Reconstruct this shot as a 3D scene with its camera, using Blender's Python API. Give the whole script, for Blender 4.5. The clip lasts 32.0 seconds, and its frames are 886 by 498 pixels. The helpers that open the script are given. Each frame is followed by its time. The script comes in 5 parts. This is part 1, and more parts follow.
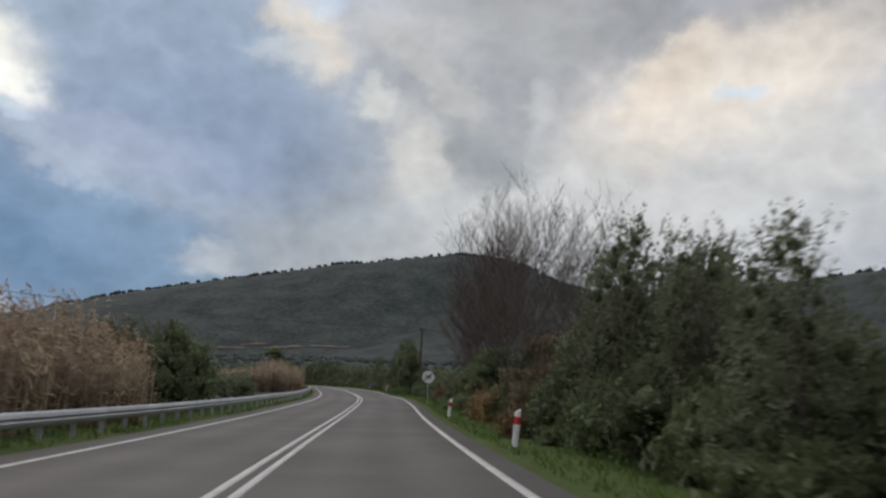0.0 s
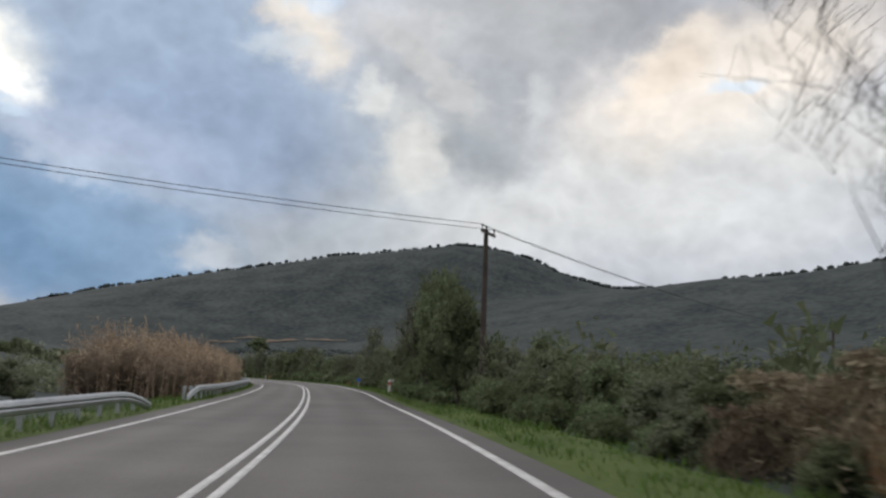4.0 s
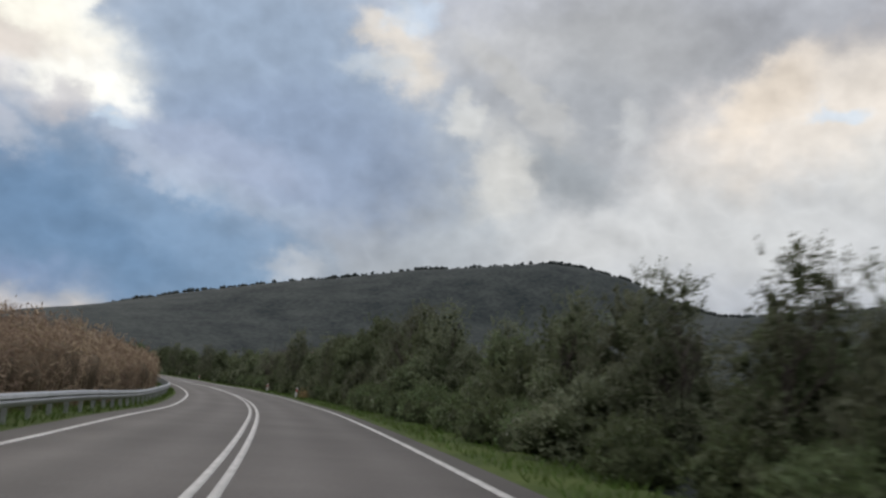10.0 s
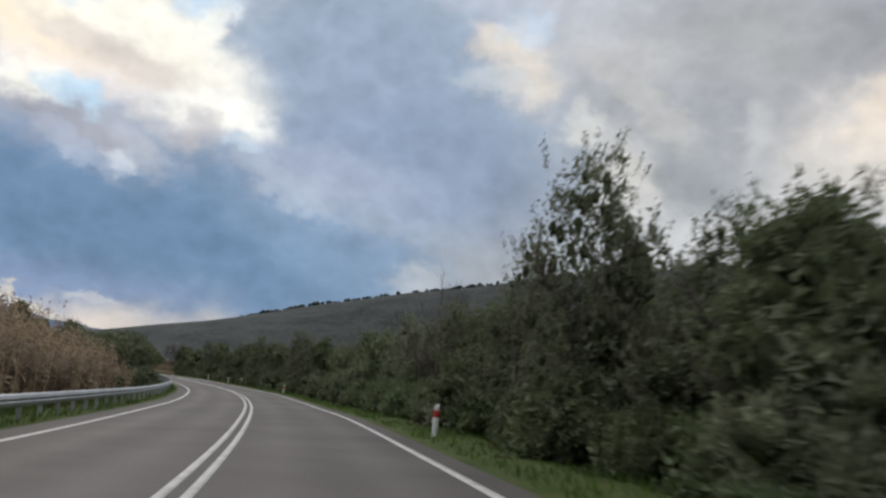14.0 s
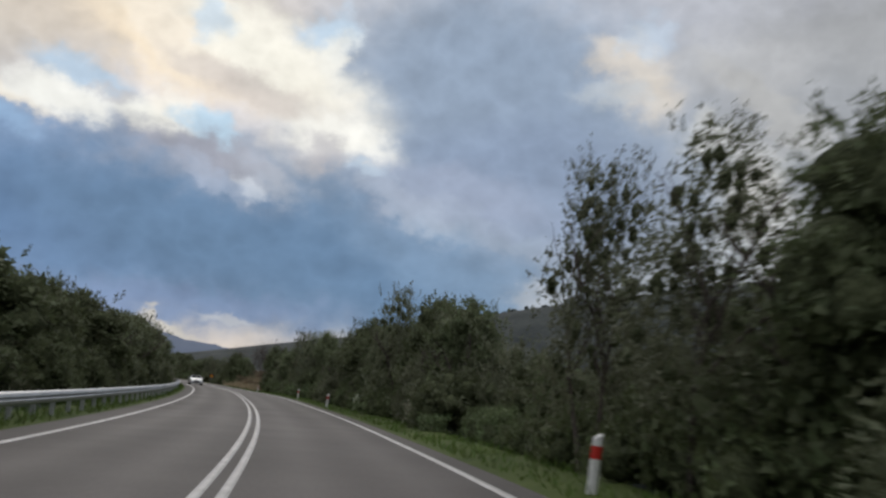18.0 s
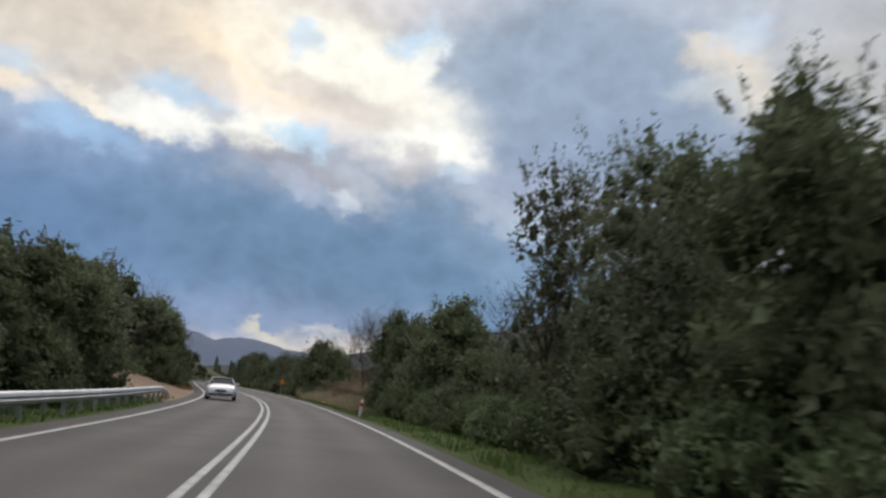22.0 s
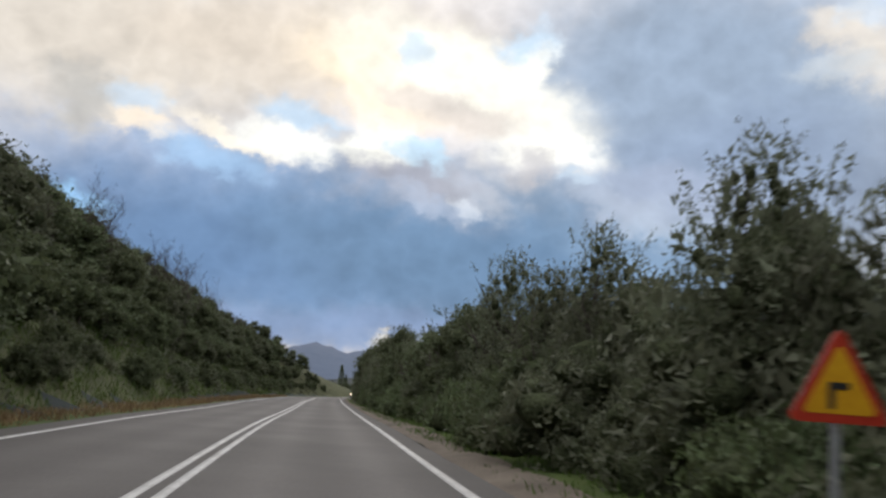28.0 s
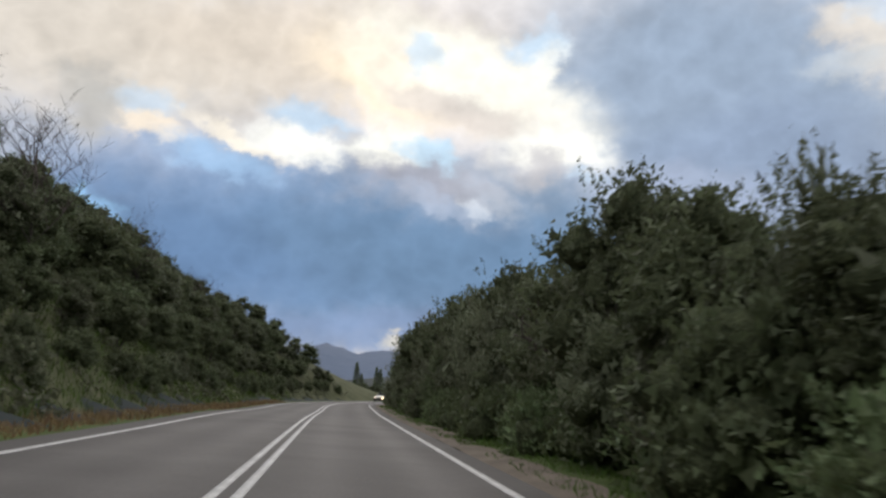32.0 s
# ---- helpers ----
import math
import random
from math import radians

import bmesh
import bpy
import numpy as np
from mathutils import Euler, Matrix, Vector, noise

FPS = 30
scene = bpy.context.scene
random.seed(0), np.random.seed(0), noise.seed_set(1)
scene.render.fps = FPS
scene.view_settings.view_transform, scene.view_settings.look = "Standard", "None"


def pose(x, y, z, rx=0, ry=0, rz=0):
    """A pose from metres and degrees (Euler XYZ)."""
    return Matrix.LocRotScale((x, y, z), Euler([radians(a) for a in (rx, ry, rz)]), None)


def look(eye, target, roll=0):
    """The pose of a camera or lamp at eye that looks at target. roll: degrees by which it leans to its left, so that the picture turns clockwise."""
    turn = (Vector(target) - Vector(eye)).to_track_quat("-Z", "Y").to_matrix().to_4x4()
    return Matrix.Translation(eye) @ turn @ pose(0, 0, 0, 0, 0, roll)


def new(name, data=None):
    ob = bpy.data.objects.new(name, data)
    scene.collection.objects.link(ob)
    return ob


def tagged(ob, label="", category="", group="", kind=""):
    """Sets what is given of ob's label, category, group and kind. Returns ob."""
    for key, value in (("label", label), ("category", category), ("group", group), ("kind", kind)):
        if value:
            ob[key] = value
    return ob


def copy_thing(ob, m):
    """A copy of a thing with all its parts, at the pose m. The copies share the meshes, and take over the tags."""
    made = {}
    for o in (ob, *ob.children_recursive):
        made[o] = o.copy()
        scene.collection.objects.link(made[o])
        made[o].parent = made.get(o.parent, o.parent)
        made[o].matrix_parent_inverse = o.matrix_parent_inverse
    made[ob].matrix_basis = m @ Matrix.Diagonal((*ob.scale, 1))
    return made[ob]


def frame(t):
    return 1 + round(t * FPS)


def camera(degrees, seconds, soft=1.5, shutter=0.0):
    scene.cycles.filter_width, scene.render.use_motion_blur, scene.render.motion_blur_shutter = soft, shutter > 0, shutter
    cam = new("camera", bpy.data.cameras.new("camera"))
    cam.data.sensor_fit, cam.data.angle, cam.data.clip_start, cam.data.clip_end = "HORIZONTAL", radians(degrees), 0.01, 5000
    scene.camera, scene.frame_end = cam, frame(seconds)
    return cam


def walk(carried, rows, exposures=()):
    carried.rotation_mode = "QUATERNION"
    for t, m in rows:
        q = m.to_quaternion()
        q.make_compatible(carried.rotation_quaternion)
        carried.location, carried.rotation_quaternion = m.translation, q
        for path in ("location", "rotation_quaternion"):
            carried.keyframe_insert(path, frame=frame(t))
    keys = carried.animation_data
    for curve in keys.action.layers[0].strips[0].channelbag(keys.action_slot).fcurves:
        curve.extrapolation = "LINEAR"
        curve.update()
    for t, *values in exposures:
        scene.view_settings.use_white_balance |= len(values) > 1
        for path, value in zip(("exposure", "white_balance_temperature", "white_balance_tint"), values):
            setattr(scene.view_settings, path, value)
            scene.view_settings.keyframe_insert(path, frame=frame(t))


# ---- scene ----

# ================= the way: a two-lane country road, described by its curvature, fall and camber =================
STEP = 15.0
KAPPA = [-0.101, -0.088, -0.075, -0.063, -0.027, 0.085, 0.196, 0.182, 0.104, 0.069, 0.075, 0.205, 0.3, 0.207, 0.132, 0.229, 0.247, 0.2, 0.174, 0.125, 0.184, 0.261, 0.259,
         0.207, 0.154, 0.117, 0.088, 0.106, 0.14, 0.195, 0.251, 0.191, 0.074, -0.038, -0.066, -0.003, 0.025, -0.024, -0.041, -0.034, -0.052, -0.2, -0.4, -0.6, -0.8, -0.8]
RISE = [0.76, 0.19, -0.37, -0.88, -1.33, -1.68, -2.05, -2.43, -2.81, -3.14, -3.51, -3.89, -4.27, -4.7, -5.08, -5.53, -5.91, -6.26, -6.59, -6.88, -7.23, -7.48, -7.7,
        -7.92, -8.1, -8.28, -8.43, -8.57, -8.76, -8.93, -9.05, -9.13, -9.22, -9.27, -9.33, -9.48, -9.6, -9.71, -9.82, -10, -10.08, -10.26, -10.44, -10.64, -10.81, -10.98]
BANK = [-0.01, -0.012, -0.013, -0.019, -0.018, -0.024, -0.025, -0.019, -0.015, -0.035, -0.031, -0.025, -0.024, -0.025, -0.022, -0.036, -0.021, -0.031, -0.028, -0.028, -0.016, -0.005, -0.008,
        -0.003, -0.002, -0.002, -0.005, 0.004, 0.011, 0.025, 0.028, 0.026, 0.03, 0.036, 0.035, 0.04, 0.05, 0.046, 0.046, 0.035, 0.027, 0.027, 0.022, 0.018, 0.013, 0.011]
S0, S1 = -60.0, 740.0
LANE, LANE_L = 3.5, 3.6                      # centre to right edge line, centre to left edge line
KNOT = np.arange(len(KAPPA)) * STEP - 20.0


def knots(values, s):
    v = np.array(values, float)
    s = np.clip(np.asarray(s, float), KNOT[0], KNOT[-1])
    i = np.clip(((s - KNOT[0]) / STEP).astype(int), 0, len(v) - 2)
    u, g = (s - KNOT[i]) / STEP, np.gradient(v)
    return (2 * u**3 - 3 * u**2 + 1) * v[i] + (u**3 - 2 * u**2 + u) * g[i] + (3 * u**2 - 2 * u**3) * v[i + 1] + (u**3 - u**2) * g[i + 1]


SS = np.arange(S0, S1, 1.0)
_psi = np.cumsum(knots(KAPPA, SS) * 0.01)
_o = int(-S0)
PSI = _psi - _psi[_o] + 0.0819
RX, RY = np.cumsum(-np.sin(PSI)), np.cumsum(np.cos(PSI))
RX, RY = RX - RX[_o], RY - RY[_o]
_z = knots(RISE, SS)
RZ = _z + np.where(SS > KNOT[-1], (SS - KNOT[-1]) * -0.04, 0) + np.where(SS < KNOT[0], (SS - KNOT[0]) * -0.037, 0)
RB = knots(BANK, SS)


def way(s, off, h=0.0):
    """World places on the road's surface: s along it, off to the right of its centre line, h above it (arrays or numbers)."""
    s = np.asarray(s, float)
    psi, x, y, z, b = (np.interp(s, SS, a) for a in (PSI, RX, RY, RZ, RB))
    flat = np.clip(off, -5, 5)
    return np.stack(np.broadcast_arrays(x + np.cos(psi) * off, y + np.sin(psi) * off, z - np.sin(b) * flat + h), -1)


def heading(s):
    return float(np.interp(s, SS, PSI))


# ================= camera =================
cam = camera(53.37, 32.0, soft=2.5, shutter=0.3)
ROWS = [
    (0, 1.55, 0.13, 1.183, 0.13, 7.27, 2.25), (0.5, 0.95, 8.04, 0.890, 0.10, 7.01, 2.11), (1, 0.40, 15.92, 0.614, -0.06, 7.30, 2.25),
    (1.5, -0.10, 23.75, 0.354, 0.07, 7.22, 2.20), (2, -0.57, 31.55, 0.110, -0.17, 7.24, 2.34), (2.5, -1.03, 39.33, -0.115, -0.17, 7.13, 2.28),
    (3, -1.48, 47.09, -0.302, -0.26, 7.04, 2.06), (3.5, -1.96, 54.84, -0.476, -0.03, 6.88, 2.10), (4, -2.50, 62.63, -0.662, -0.05, 6.93, 2.03),
    (4.5, -3.15, 70.51, -0.857, -0.07, 6.98, 1.95), (5, -3.96, 78.57, -1.067, -0.09, 7.04, 1.88), (5.5, -4.92, 86.83, -1.285, -0.11, 7.09, 1.81),
    (6, -6.02, 95.24, -1.509, -0.06, 7.02, 1.42), (6.5, -7.24, 103.70, -1.709, 1.04, 7.01, 2.42), (7, -8.52, 112.09, -1.881, 1.75, 7.68, 3.95),
    (7.5, -9.83, 120.38, -2.077, 2.33, 7.78, 4.28), (8, -11.16, 128.59, -2.286, 2.67, 7.77, 4.19), (8.5, -12.53, 136.81, -2.502, 3.16, 7.70, 4.26),
    (9, -14.01, 145.11, -2.722, 3.76, 7.82, 4.20), (9.5, -15.65, 153.50, -2.937, 4.61, 7.90, 4.64), (10, -17.50, 161.94, -3.166, 5.66, 8.00, 5.02),
    (10.5, -19.54, 170.39, -3.414, 6.64, 8.07, 5.35), (11, -21.74, 178.79, -3.647, 7.58, 8.10, 5.60), (11.5, -24.04, 187.13, -3.869, 8.50, 8.08, 5.44),
    (12, -26.44, 195.44, -4.115, 9.40, 8.03, 5.25), (12.5, -28.98, 203.75, -4.362, 10.40, 8.02, 5.11), (13, -31.70, 212.08, -4.598, 11.40, 8.05, 5.01),
    (13.5, -34.64, 220.43, -4.817, 12.62, 8.03, 4.73), (14, -37.79, 228.76, -5.014, 13.61, 8.19, 4.61), (14.5, -41.10, 237.04, -5.210, 14.84, 8.14, 4.68),
    (15, -44.54, 245.21, -5.399, 15.65, 8.41, 4.92), (15.5, -48.08, 253.25, -5.567, 16.63, 8.42, 4.75), (16, -51.70, 261.18, -5.752, 17.58, 8.42, 4.77),
    (16.5, -55.42, 269.03, -5.971, 18.53, 8.41, 4.80), (17, -59.28, 276.81, -6.151, 19.48, 8.41, 4.83), (17.5, -63.28, 284.51, -6.296, 20.44, 8.41, 4.86),
    (18, -67.43, 292.15, -6.428, 21.67, 8.75, 4.51), (18.5, -71.73, 299.71, -6.552, 22.61, 8.71, 4.25), (19, -76.19, 307.22, -6.679, 23.52, 8.68, 4.05),
    (19.5, -80.80, 314.66, -6.798, 24.53, 8.69, 3.91), (20, -85.54, 322.04, -6.907, 25.24, 8.74, 4.16), (20.5, -90.36, 329.34, -7.011, 25.90, 8.60, 3.85),
    (21, -95.22, 336.52, -7.107, 26.49, 8.73, 3.90), (21.5, -100.10, 343.58, -7.192, 27.17, 8.75, 3.67), (22, -105.00, 350.52, -7.275, 27.89, 8.75, 3.70),
    (22.5, -109.94, 357.37, -7.361, 28.67, 8.77, 3.62), (23, -114.93, 364.15, -7.457, 29.24, 8.77, 3.48), (23.5, -119.98, 370.87, -7.565, 29.61, 8.77, 2.92),
    (24, -125.05, 377.49, -7.674, 30.06, 8.79, 2.69), (24.5, -130.09, 383.93, -7.777, 30.94, 8.76, 2.26), (25, -135.06, 390.11, -7.855, 31.89, 8.77, 1.89),
    (25.5, -139.94, 395.98, -7.914, 32.77, 8.85, 1.87), (26, -144.72, 401.53, -7.954, 33.47, 8.86, 1.78), (26.5, -149.39, 406.81, -7.986, 34.16, 8.86, 1.69),
    (27, -153.94, 411.84, -8.032, 34.86, 8.87, 1.60), (27.5, -158.37, 416.63, -8.080, 35.56, 8.87, 1.51), (28, -162.70, 421.21, -8.114, 35.97, 8.83, 1.30),
    (28.5, -166.99, 425.65, -8.135, 36.16, 8.82, 1.31), (29, -171.25, 430.01, -8.154, 36.22, 8.82, 1.34), (29.5, -175.51, 434.35, -8.171, 36.33, 8.83, 1.22),
    (30, -179.75, 438.71, -8.193, 36.40, 8.84, 1.07), (30.5, -183.97, 443.09, -8.237, 36.53, 8.81, 0.84), (31, -188.18, 447.47, -8.302, 36.61, 8.74, 0.61),
    (31.5, -192.40, 451.87, -8.364, 36.61, 8.78, 0.75), (32, -196.63, 456.27, -8.418, 36.61, 8.86, 0.93),
]
walk(cam, [(t, pose(x, y, z, 90 + pitch, 0, yaw) @ pose(0, 0, 0, 0, 0, lean)) for t, x, y, z, yaw, pitch, lean in ROWS],
     exposures=((0, -0.1), (1, 0.12), (2, 0.36), (3, 0.16), (3.5, 0.15), (6, -0.02), (10, -0.05), (14, -0.05), (15.5, -0.02), (18, -0.2), (20, -0.02), (22, -0.05), (24, -0.1), (25, 0.08), (29, 0.12), (32, 0.05)))

# ================= sky and sun =================
world = bpy.data.worlds.new("sky")
scene.world = world
world.use_nodes = True
WN, WL = world.node_tree.nodes, world.node_tree.links
WN.clear()


def wn(kind, **props):
    n = WN.new(kind)
    for k, v in props.items():
        if k == "operation":
            n.operation = v
        elif k == "blend":
            n.blend_type = v
    return n


def wmath(op, a, b=0.0, c=None):
    n = wn("ShaderNodeMath", operation=op)
    for i, q in enumerate((a, b) if c is None else (a, b, c)):
        if isinstance(q, (int, float)):
            n.inputs[i].default_value = q
        else:
            WL.new(q, n.inputs[i])
    return n.outputs[0]


coord = wn("ShaderNodeTexCoord")
sep = wn("ShaderNodeSeparateXYZ")
WL.new(coord.outputs["Generated"], sep.inputs[0])
AZ0 = wmath("MULTIPLY", wmath("ARCTAN2", wmath("MULTIPLY", sep.outputs[0], -1.0), sep.outputs[1]), 57.2958)
EL0 = wmath("MULTIPLY", wmath("ARCSINE", sep.outputs[2]), 57.2958)
# cloud edges are torn by noise at two sizes
flat = wn("ShaderNodeCombineXYZ")
WL.new(AZ0, flat.inputs[0])
WL.new(wmath("MULTIPLY", EL0, 1.25), flat.inputs[1])


def wnoise(scale, detail, rough, shift):
    add = wn("ShaderNodeVectorMath", operation="ADD")
    WL.new(flat.outputs[0], add.inputs[0])
    add.inputs[1].default_value = (shift, shift * 0.7, shift * 1.3)
    n = wn("ShaderNodeTexNoise")
    WL.new(add.outputs[0], n.inputs["Vector"])
    n.inputs["Scale"].default_value, n.inputs["Detail"].default_value, n.inputs["Roughness"].default_value = scale, detail, rough
    return n.outputs["Fac"]


n1, n2 = wnoise(0.2, 5, 0.55, 3.0), wnoise(0.2, 5, 0.55, 41.0)
m1, m2 = wnoise(0.7, 4, 0.5, 11.0), wnoise(0.7, 4, 0.5, 53.0)
AZ = wmath("ADD", wmath("ADD", AZ0, wmath("MULTIPLY", wmath("SUBTRACT", n1, 0.5), 4.5)), wmath("MULTIPLY", wmath("SUBTRACT", m1, 0.5), 2.2))
EL = wmath("ADD", wmath("ADD", EL0, wmath("MULTIPLY", wmath("SUBTRACT", n2, 0.5), 3.2)), wmath("MULTIPLY", wmath("SUBTRACT", m2, 0.5), 2.0))
# clear sky behind the clouds
clear = wn("ShaderNodeTexSky")
clear.sky_type, clear.sun_disc, clear.sun_elevation, clear.sun_rotation = "NISHITA", False, radians(24), radians(-38)
clear.air_density, clear.dust_density = 1.0, 1.5
dim = wn("ShaderNodeMix")
dim.data_type, dim.blend_type = "RGBA", "MULTIPLY"
dim.inputs["Factor"].default_value = 1.0
WL.new(clear.outputs[0], dim.inputs[6])
dim.inputs[7].default_value = (0.09, 0.09, 0.09, 1)
# the overcast layer: grey, brighter towards the zenith
ramp = wn("ShaderNodeValToRGB")
WL.new(wmath("DIVIDE", wmath("ADD", EL0, 10.0), 100.0), ramp.inputs[0])
r = ramp.color_ramp
r.elements[0].position, r.elements[0].color = 0.0, (0.2, 0.21, 0.23, 1)
r.elements[1].position, r.elements[1].color = 1.0, (1.3, 1.3, 1.34, 1)
for p, c in ((0.11, (0.4, 0.42, 0.47, 1)), (0.3, (0.46, 0.48, 0.54, 1)), (0.42, (0.62, 0.63, 0.67, 1)), (0.62, (0.95, 0.95, 0.98, 1))):
    e = r.elements.new(p)
    e.color = c
layer = wn("ShaderNodeMix")
layer.data_type = "RGBA"
layer.inputs["Factor"].default_value = 0.9
WL.new(dim.outputs[2], layer.inputs[6])
WL.new(ramp.outputs[0], layer.inputs[7])
SKYC = layer.outputs[2]


def cloud(az, el, wide, high, tilt, tint, dense):
    """One bank of cloud or bright gap: its middle, half sizes and tilt in degrees, its light and how dense it is."""
    global SKYC
    ct, st = math.cos(radians(tilt)), math.sin(radians(tilt))
    da, de = wmath("SUBTRACT", az, AZ), wmath("SUBTRACT", EL, el)
    u = wmath("MULTIPLY", wmath("ADD", wmath("MULTIPLY", da, ct), wmath("MULTIPLY", de, st)), 0.8 / wide)
    w = wmath("MULTIPLY", wmath("SUBTRACT", wmath("MULTIPLY", de, ct), wmath("MULTIPLY", da, st)), 0.8 / high)
    d = wmath("ADD", wmath("MULTIPLY", u, u), wmath("MULTIPLY", w, w))
    f = wmath("MULTIPLY", wmath("EXPONENT", wmath("MULTIPLY", wmath("MULTIPLY", d, d), -1.3)), dense)
    m = wn("ShaderNodeMix")
    m.data_type = "RGBA"
    WL.new(f, m.inputs["Factor"])
    WL.new(SKYC, m.inputs[6])
    m.inputs[7].default_value = (*tint, 1)
    SKYC = m.outputs[2]


cloud(19.8, 14.4, 9.98, 8.45, 0, (0.39, 0.44, 0.50), 0.9)
cloud(-7.7, 10.8, 20.03, 4.04, 0, (0.58, 0.59, 0.59), 0.85)
cloud(-7.5, 21.8, 12.23, 3.12, 5, (0.31, 0.32, 0.34), 0.85)
cloud(-24.4, 21.1, 7.93, 2.20, 8, (0.29, 0.29, 0.31), 0.85)
cloud(8.7, 12.0, 7.34, 6.24, -20, (0.34, 0.38, 0.42), 0.85)
cloud(23.4, 6.5, 11.83, 3.86, -18, (0.17, 0.26, 0.36), 0.9)
cloud(21.4, 18.1, 9.21, 6.98, -15, (0.32, 0.38, 0.47), 0.85)
cloud(14.9, 12.9, 7.52, 5.51, -20, (0.33, 0.36, 0.41), 0.8)
cloud(-3.2, 18.9, 7.09, 5.51, 0, (0.38, 0.39, 0.40), 0.7)
cloud(58.2, 20.4, 13.72, 4.41, 0, (0.67, 0.61, 0.53), 0.9)
cloud(45.3, 21.8, 10.58, 2.94, 0, (0.64, 0.57, 0.49), 0.9)
cloud(18.7, 17.9, 9.61, 6.98, 0, (0.29, 0.37, 0.49), 0.9)
cloud(16.2, 13.0, 9.09, 4.04, 0, (0.25, 0.32, 0.45), 0.8)
cloud(47.9, 12.5, 13.70, 2.20, -6, (0.27, 0.36, 0.53), 0.85)
cloud(45.2, 7.6, 19.79, 4.78, -2, (0.14, 0.24, 0.41), 0.95)
cloud(55.8, 8.8, 9.08, 3.31, -8, (0.13, 0.22, 0.38), 0.8)
cloud(32.6, 7.5, 14.62, 4.22, -14, (0.14, 0.23, 0.36), 0.9)
cloud(21.9, 8.3, 8.40, 2.20, -22, (0.21, 0.31, 0.45), 0.7)
cloud(38.8, 13.1, 5.26, 1.84, -12, (0.30, 0.36, 0.47), 0.8)
cloud(-2.0, 16.1, 4.81, 4.41, -10, (0.34, 0.36, 0.39), 0.85)
cloud(-1.9, 13.6, 2.97, 1.65, -30, (0.30, 0.33, 0.36), 0.75)
cloud(3.9, 20.8, 4.94, 1.84, 0, (0.55, 0.56, 0.58), 0.6)
cloud(-18.4, 17.3, 8.74, 3.12, 14, (0.74, 0.68, 0.61), 0.9)
cloud(-14.5, 18.5, 3.43, 1.65, 40, (0.77, 0.68, 0.58), 0.8)
cloud(-24.2, 13.9, 5.30, 2.20, 0, (0.61, 0.61, 0.59), 0.7)
cloud(-18.5, 16.9, 1.63, 0.48, 5, (0.58, 0.67, 0.77), 0.75)
cloud(8.9, 19.6, 2.01, 1.69, -30, (0.76, 0.68, 0.57), 0.65)
cloud(10.8, 21.8, 1.82, 0.92, 0, (0.73, 0.66, 0.57), 0.7)
cloud(2.2, 13.1, 2.06, 2.75, -12, (0.71, 0.70, 0.66), 0.65)
cloud(4.8, 16.5, 1.28, 0.92, -20, (0.67, 0.67, 0.64), 0.6)
cloud(-5.9, 16.6, 0.87, 1.29, -20, (0.58, 0.59, 0.59), 0.45)
cloud(15.0, 5.7, 1.99, 0.96, 0, (0.47, 0.50, 0.54), 0.8)
cloud(21.5, 10.8, 5.83, 0.81, -18, (0.35, 0.42, 0.52), 0.7)
cloud(40.1, 19.5, 5.07, 2.02, -18, (0.93, 0.79, 0.60), 0.9)
cloud(34.8, 19.0, 5.07, 2.02, -22, (0.92, 0.79, 0.64), 0.9)
cloud(40.3, 15.7, 1.57, 1.18, 0, (0.95, 0.91, 0.82), 0.9)
cloud(37.6, 14.7, 2.03, 0.73, -25, (0.50, 0.68, 0.83), 0.85)
cloud(30.1, 21.7, 0.93, 1.54, -10, (0.55, 0.67, 0.80), 0.8)
cloud(30.7, 14.1, 1.10, 1.32, -30, (0.49, 0.49, 0.53), 0.7)
cloud(34.4, 12.3, 2.79, 0.81, -18, (0.58, 0.61, 0.67), 0.6)
cloud(24.0, 11.1, 4.19, 0.81, -28, (0.43, 0.50, 0.60), 0.7)
cloud(9.2, 22.6, 1.41, 0.96, 0, (0.51, 0.61, 0.73), 0.6)
cloud(1.1, 18.3, 4.25, 0.81, -40, (0.49, 0.49, 0.48), 0.6)
cloud(34.7, 19.9, 6.96, 2.28, -22, (0.91, 0.89, 0.80), 0.95)
cloud(40.9, 20.5, 3.23, 1.47, -30, (0.89, 0.81, 0.69), 0.85)
cloud(37.9, 21.5, 1.40, 0.96, -20, (0.54, 0.68, 0.82), 0.7)
cloud(30.2, 21.4, 1.66, 1.10, 0, (0.57, 0.71, 0.85), 0.85)
cloud(29.2, 20.3, 0.90, 1.40, -15, (0.91, 0.90, 0.83), 0.8)
cloud(35.4, 17.6, 4.84, 0.96, -18, (0.63, 0.58, 0.55), 0.75)
cloud(29.1, 15.1, 3.39, 1.25, -8, (0.92, 0.91, 0.85), 0.95)
cloud(27.1, 13.2, 1.18, 0.44, 0, (0.59, 0.73, 0.85), 0.6)
cloud(29.8, 14.2, 1.03, 0.96, -40, (0.48, 0.47, 0.50), 0.7)
cloud(55.8, 17.0, 2.06, 0.96, 0, (0.48, 0.62, 0.77), 0.65)
cloud(45.4, 16.6, 2.45, 0.88, -12, (0.45, 0.62, 0.80), 0.75)
cloud(49.9, 15.3, 3.28, 0.59, -18, (0.88, 0.81, 0.69), 0.85)
cloud(55.6, 15.5, 2.04, 0.66, -14, (0.85, 0.73, 0.58), 0.8)
cloud(46.4, 15.2, 2.64, 0.88, -12, (0.92, 0.92, 0.87), 0.95)
cloud(41.3, 14.7, 2.18, 0.73, -8, (0.90, 0.90, 0.83), 0.9)
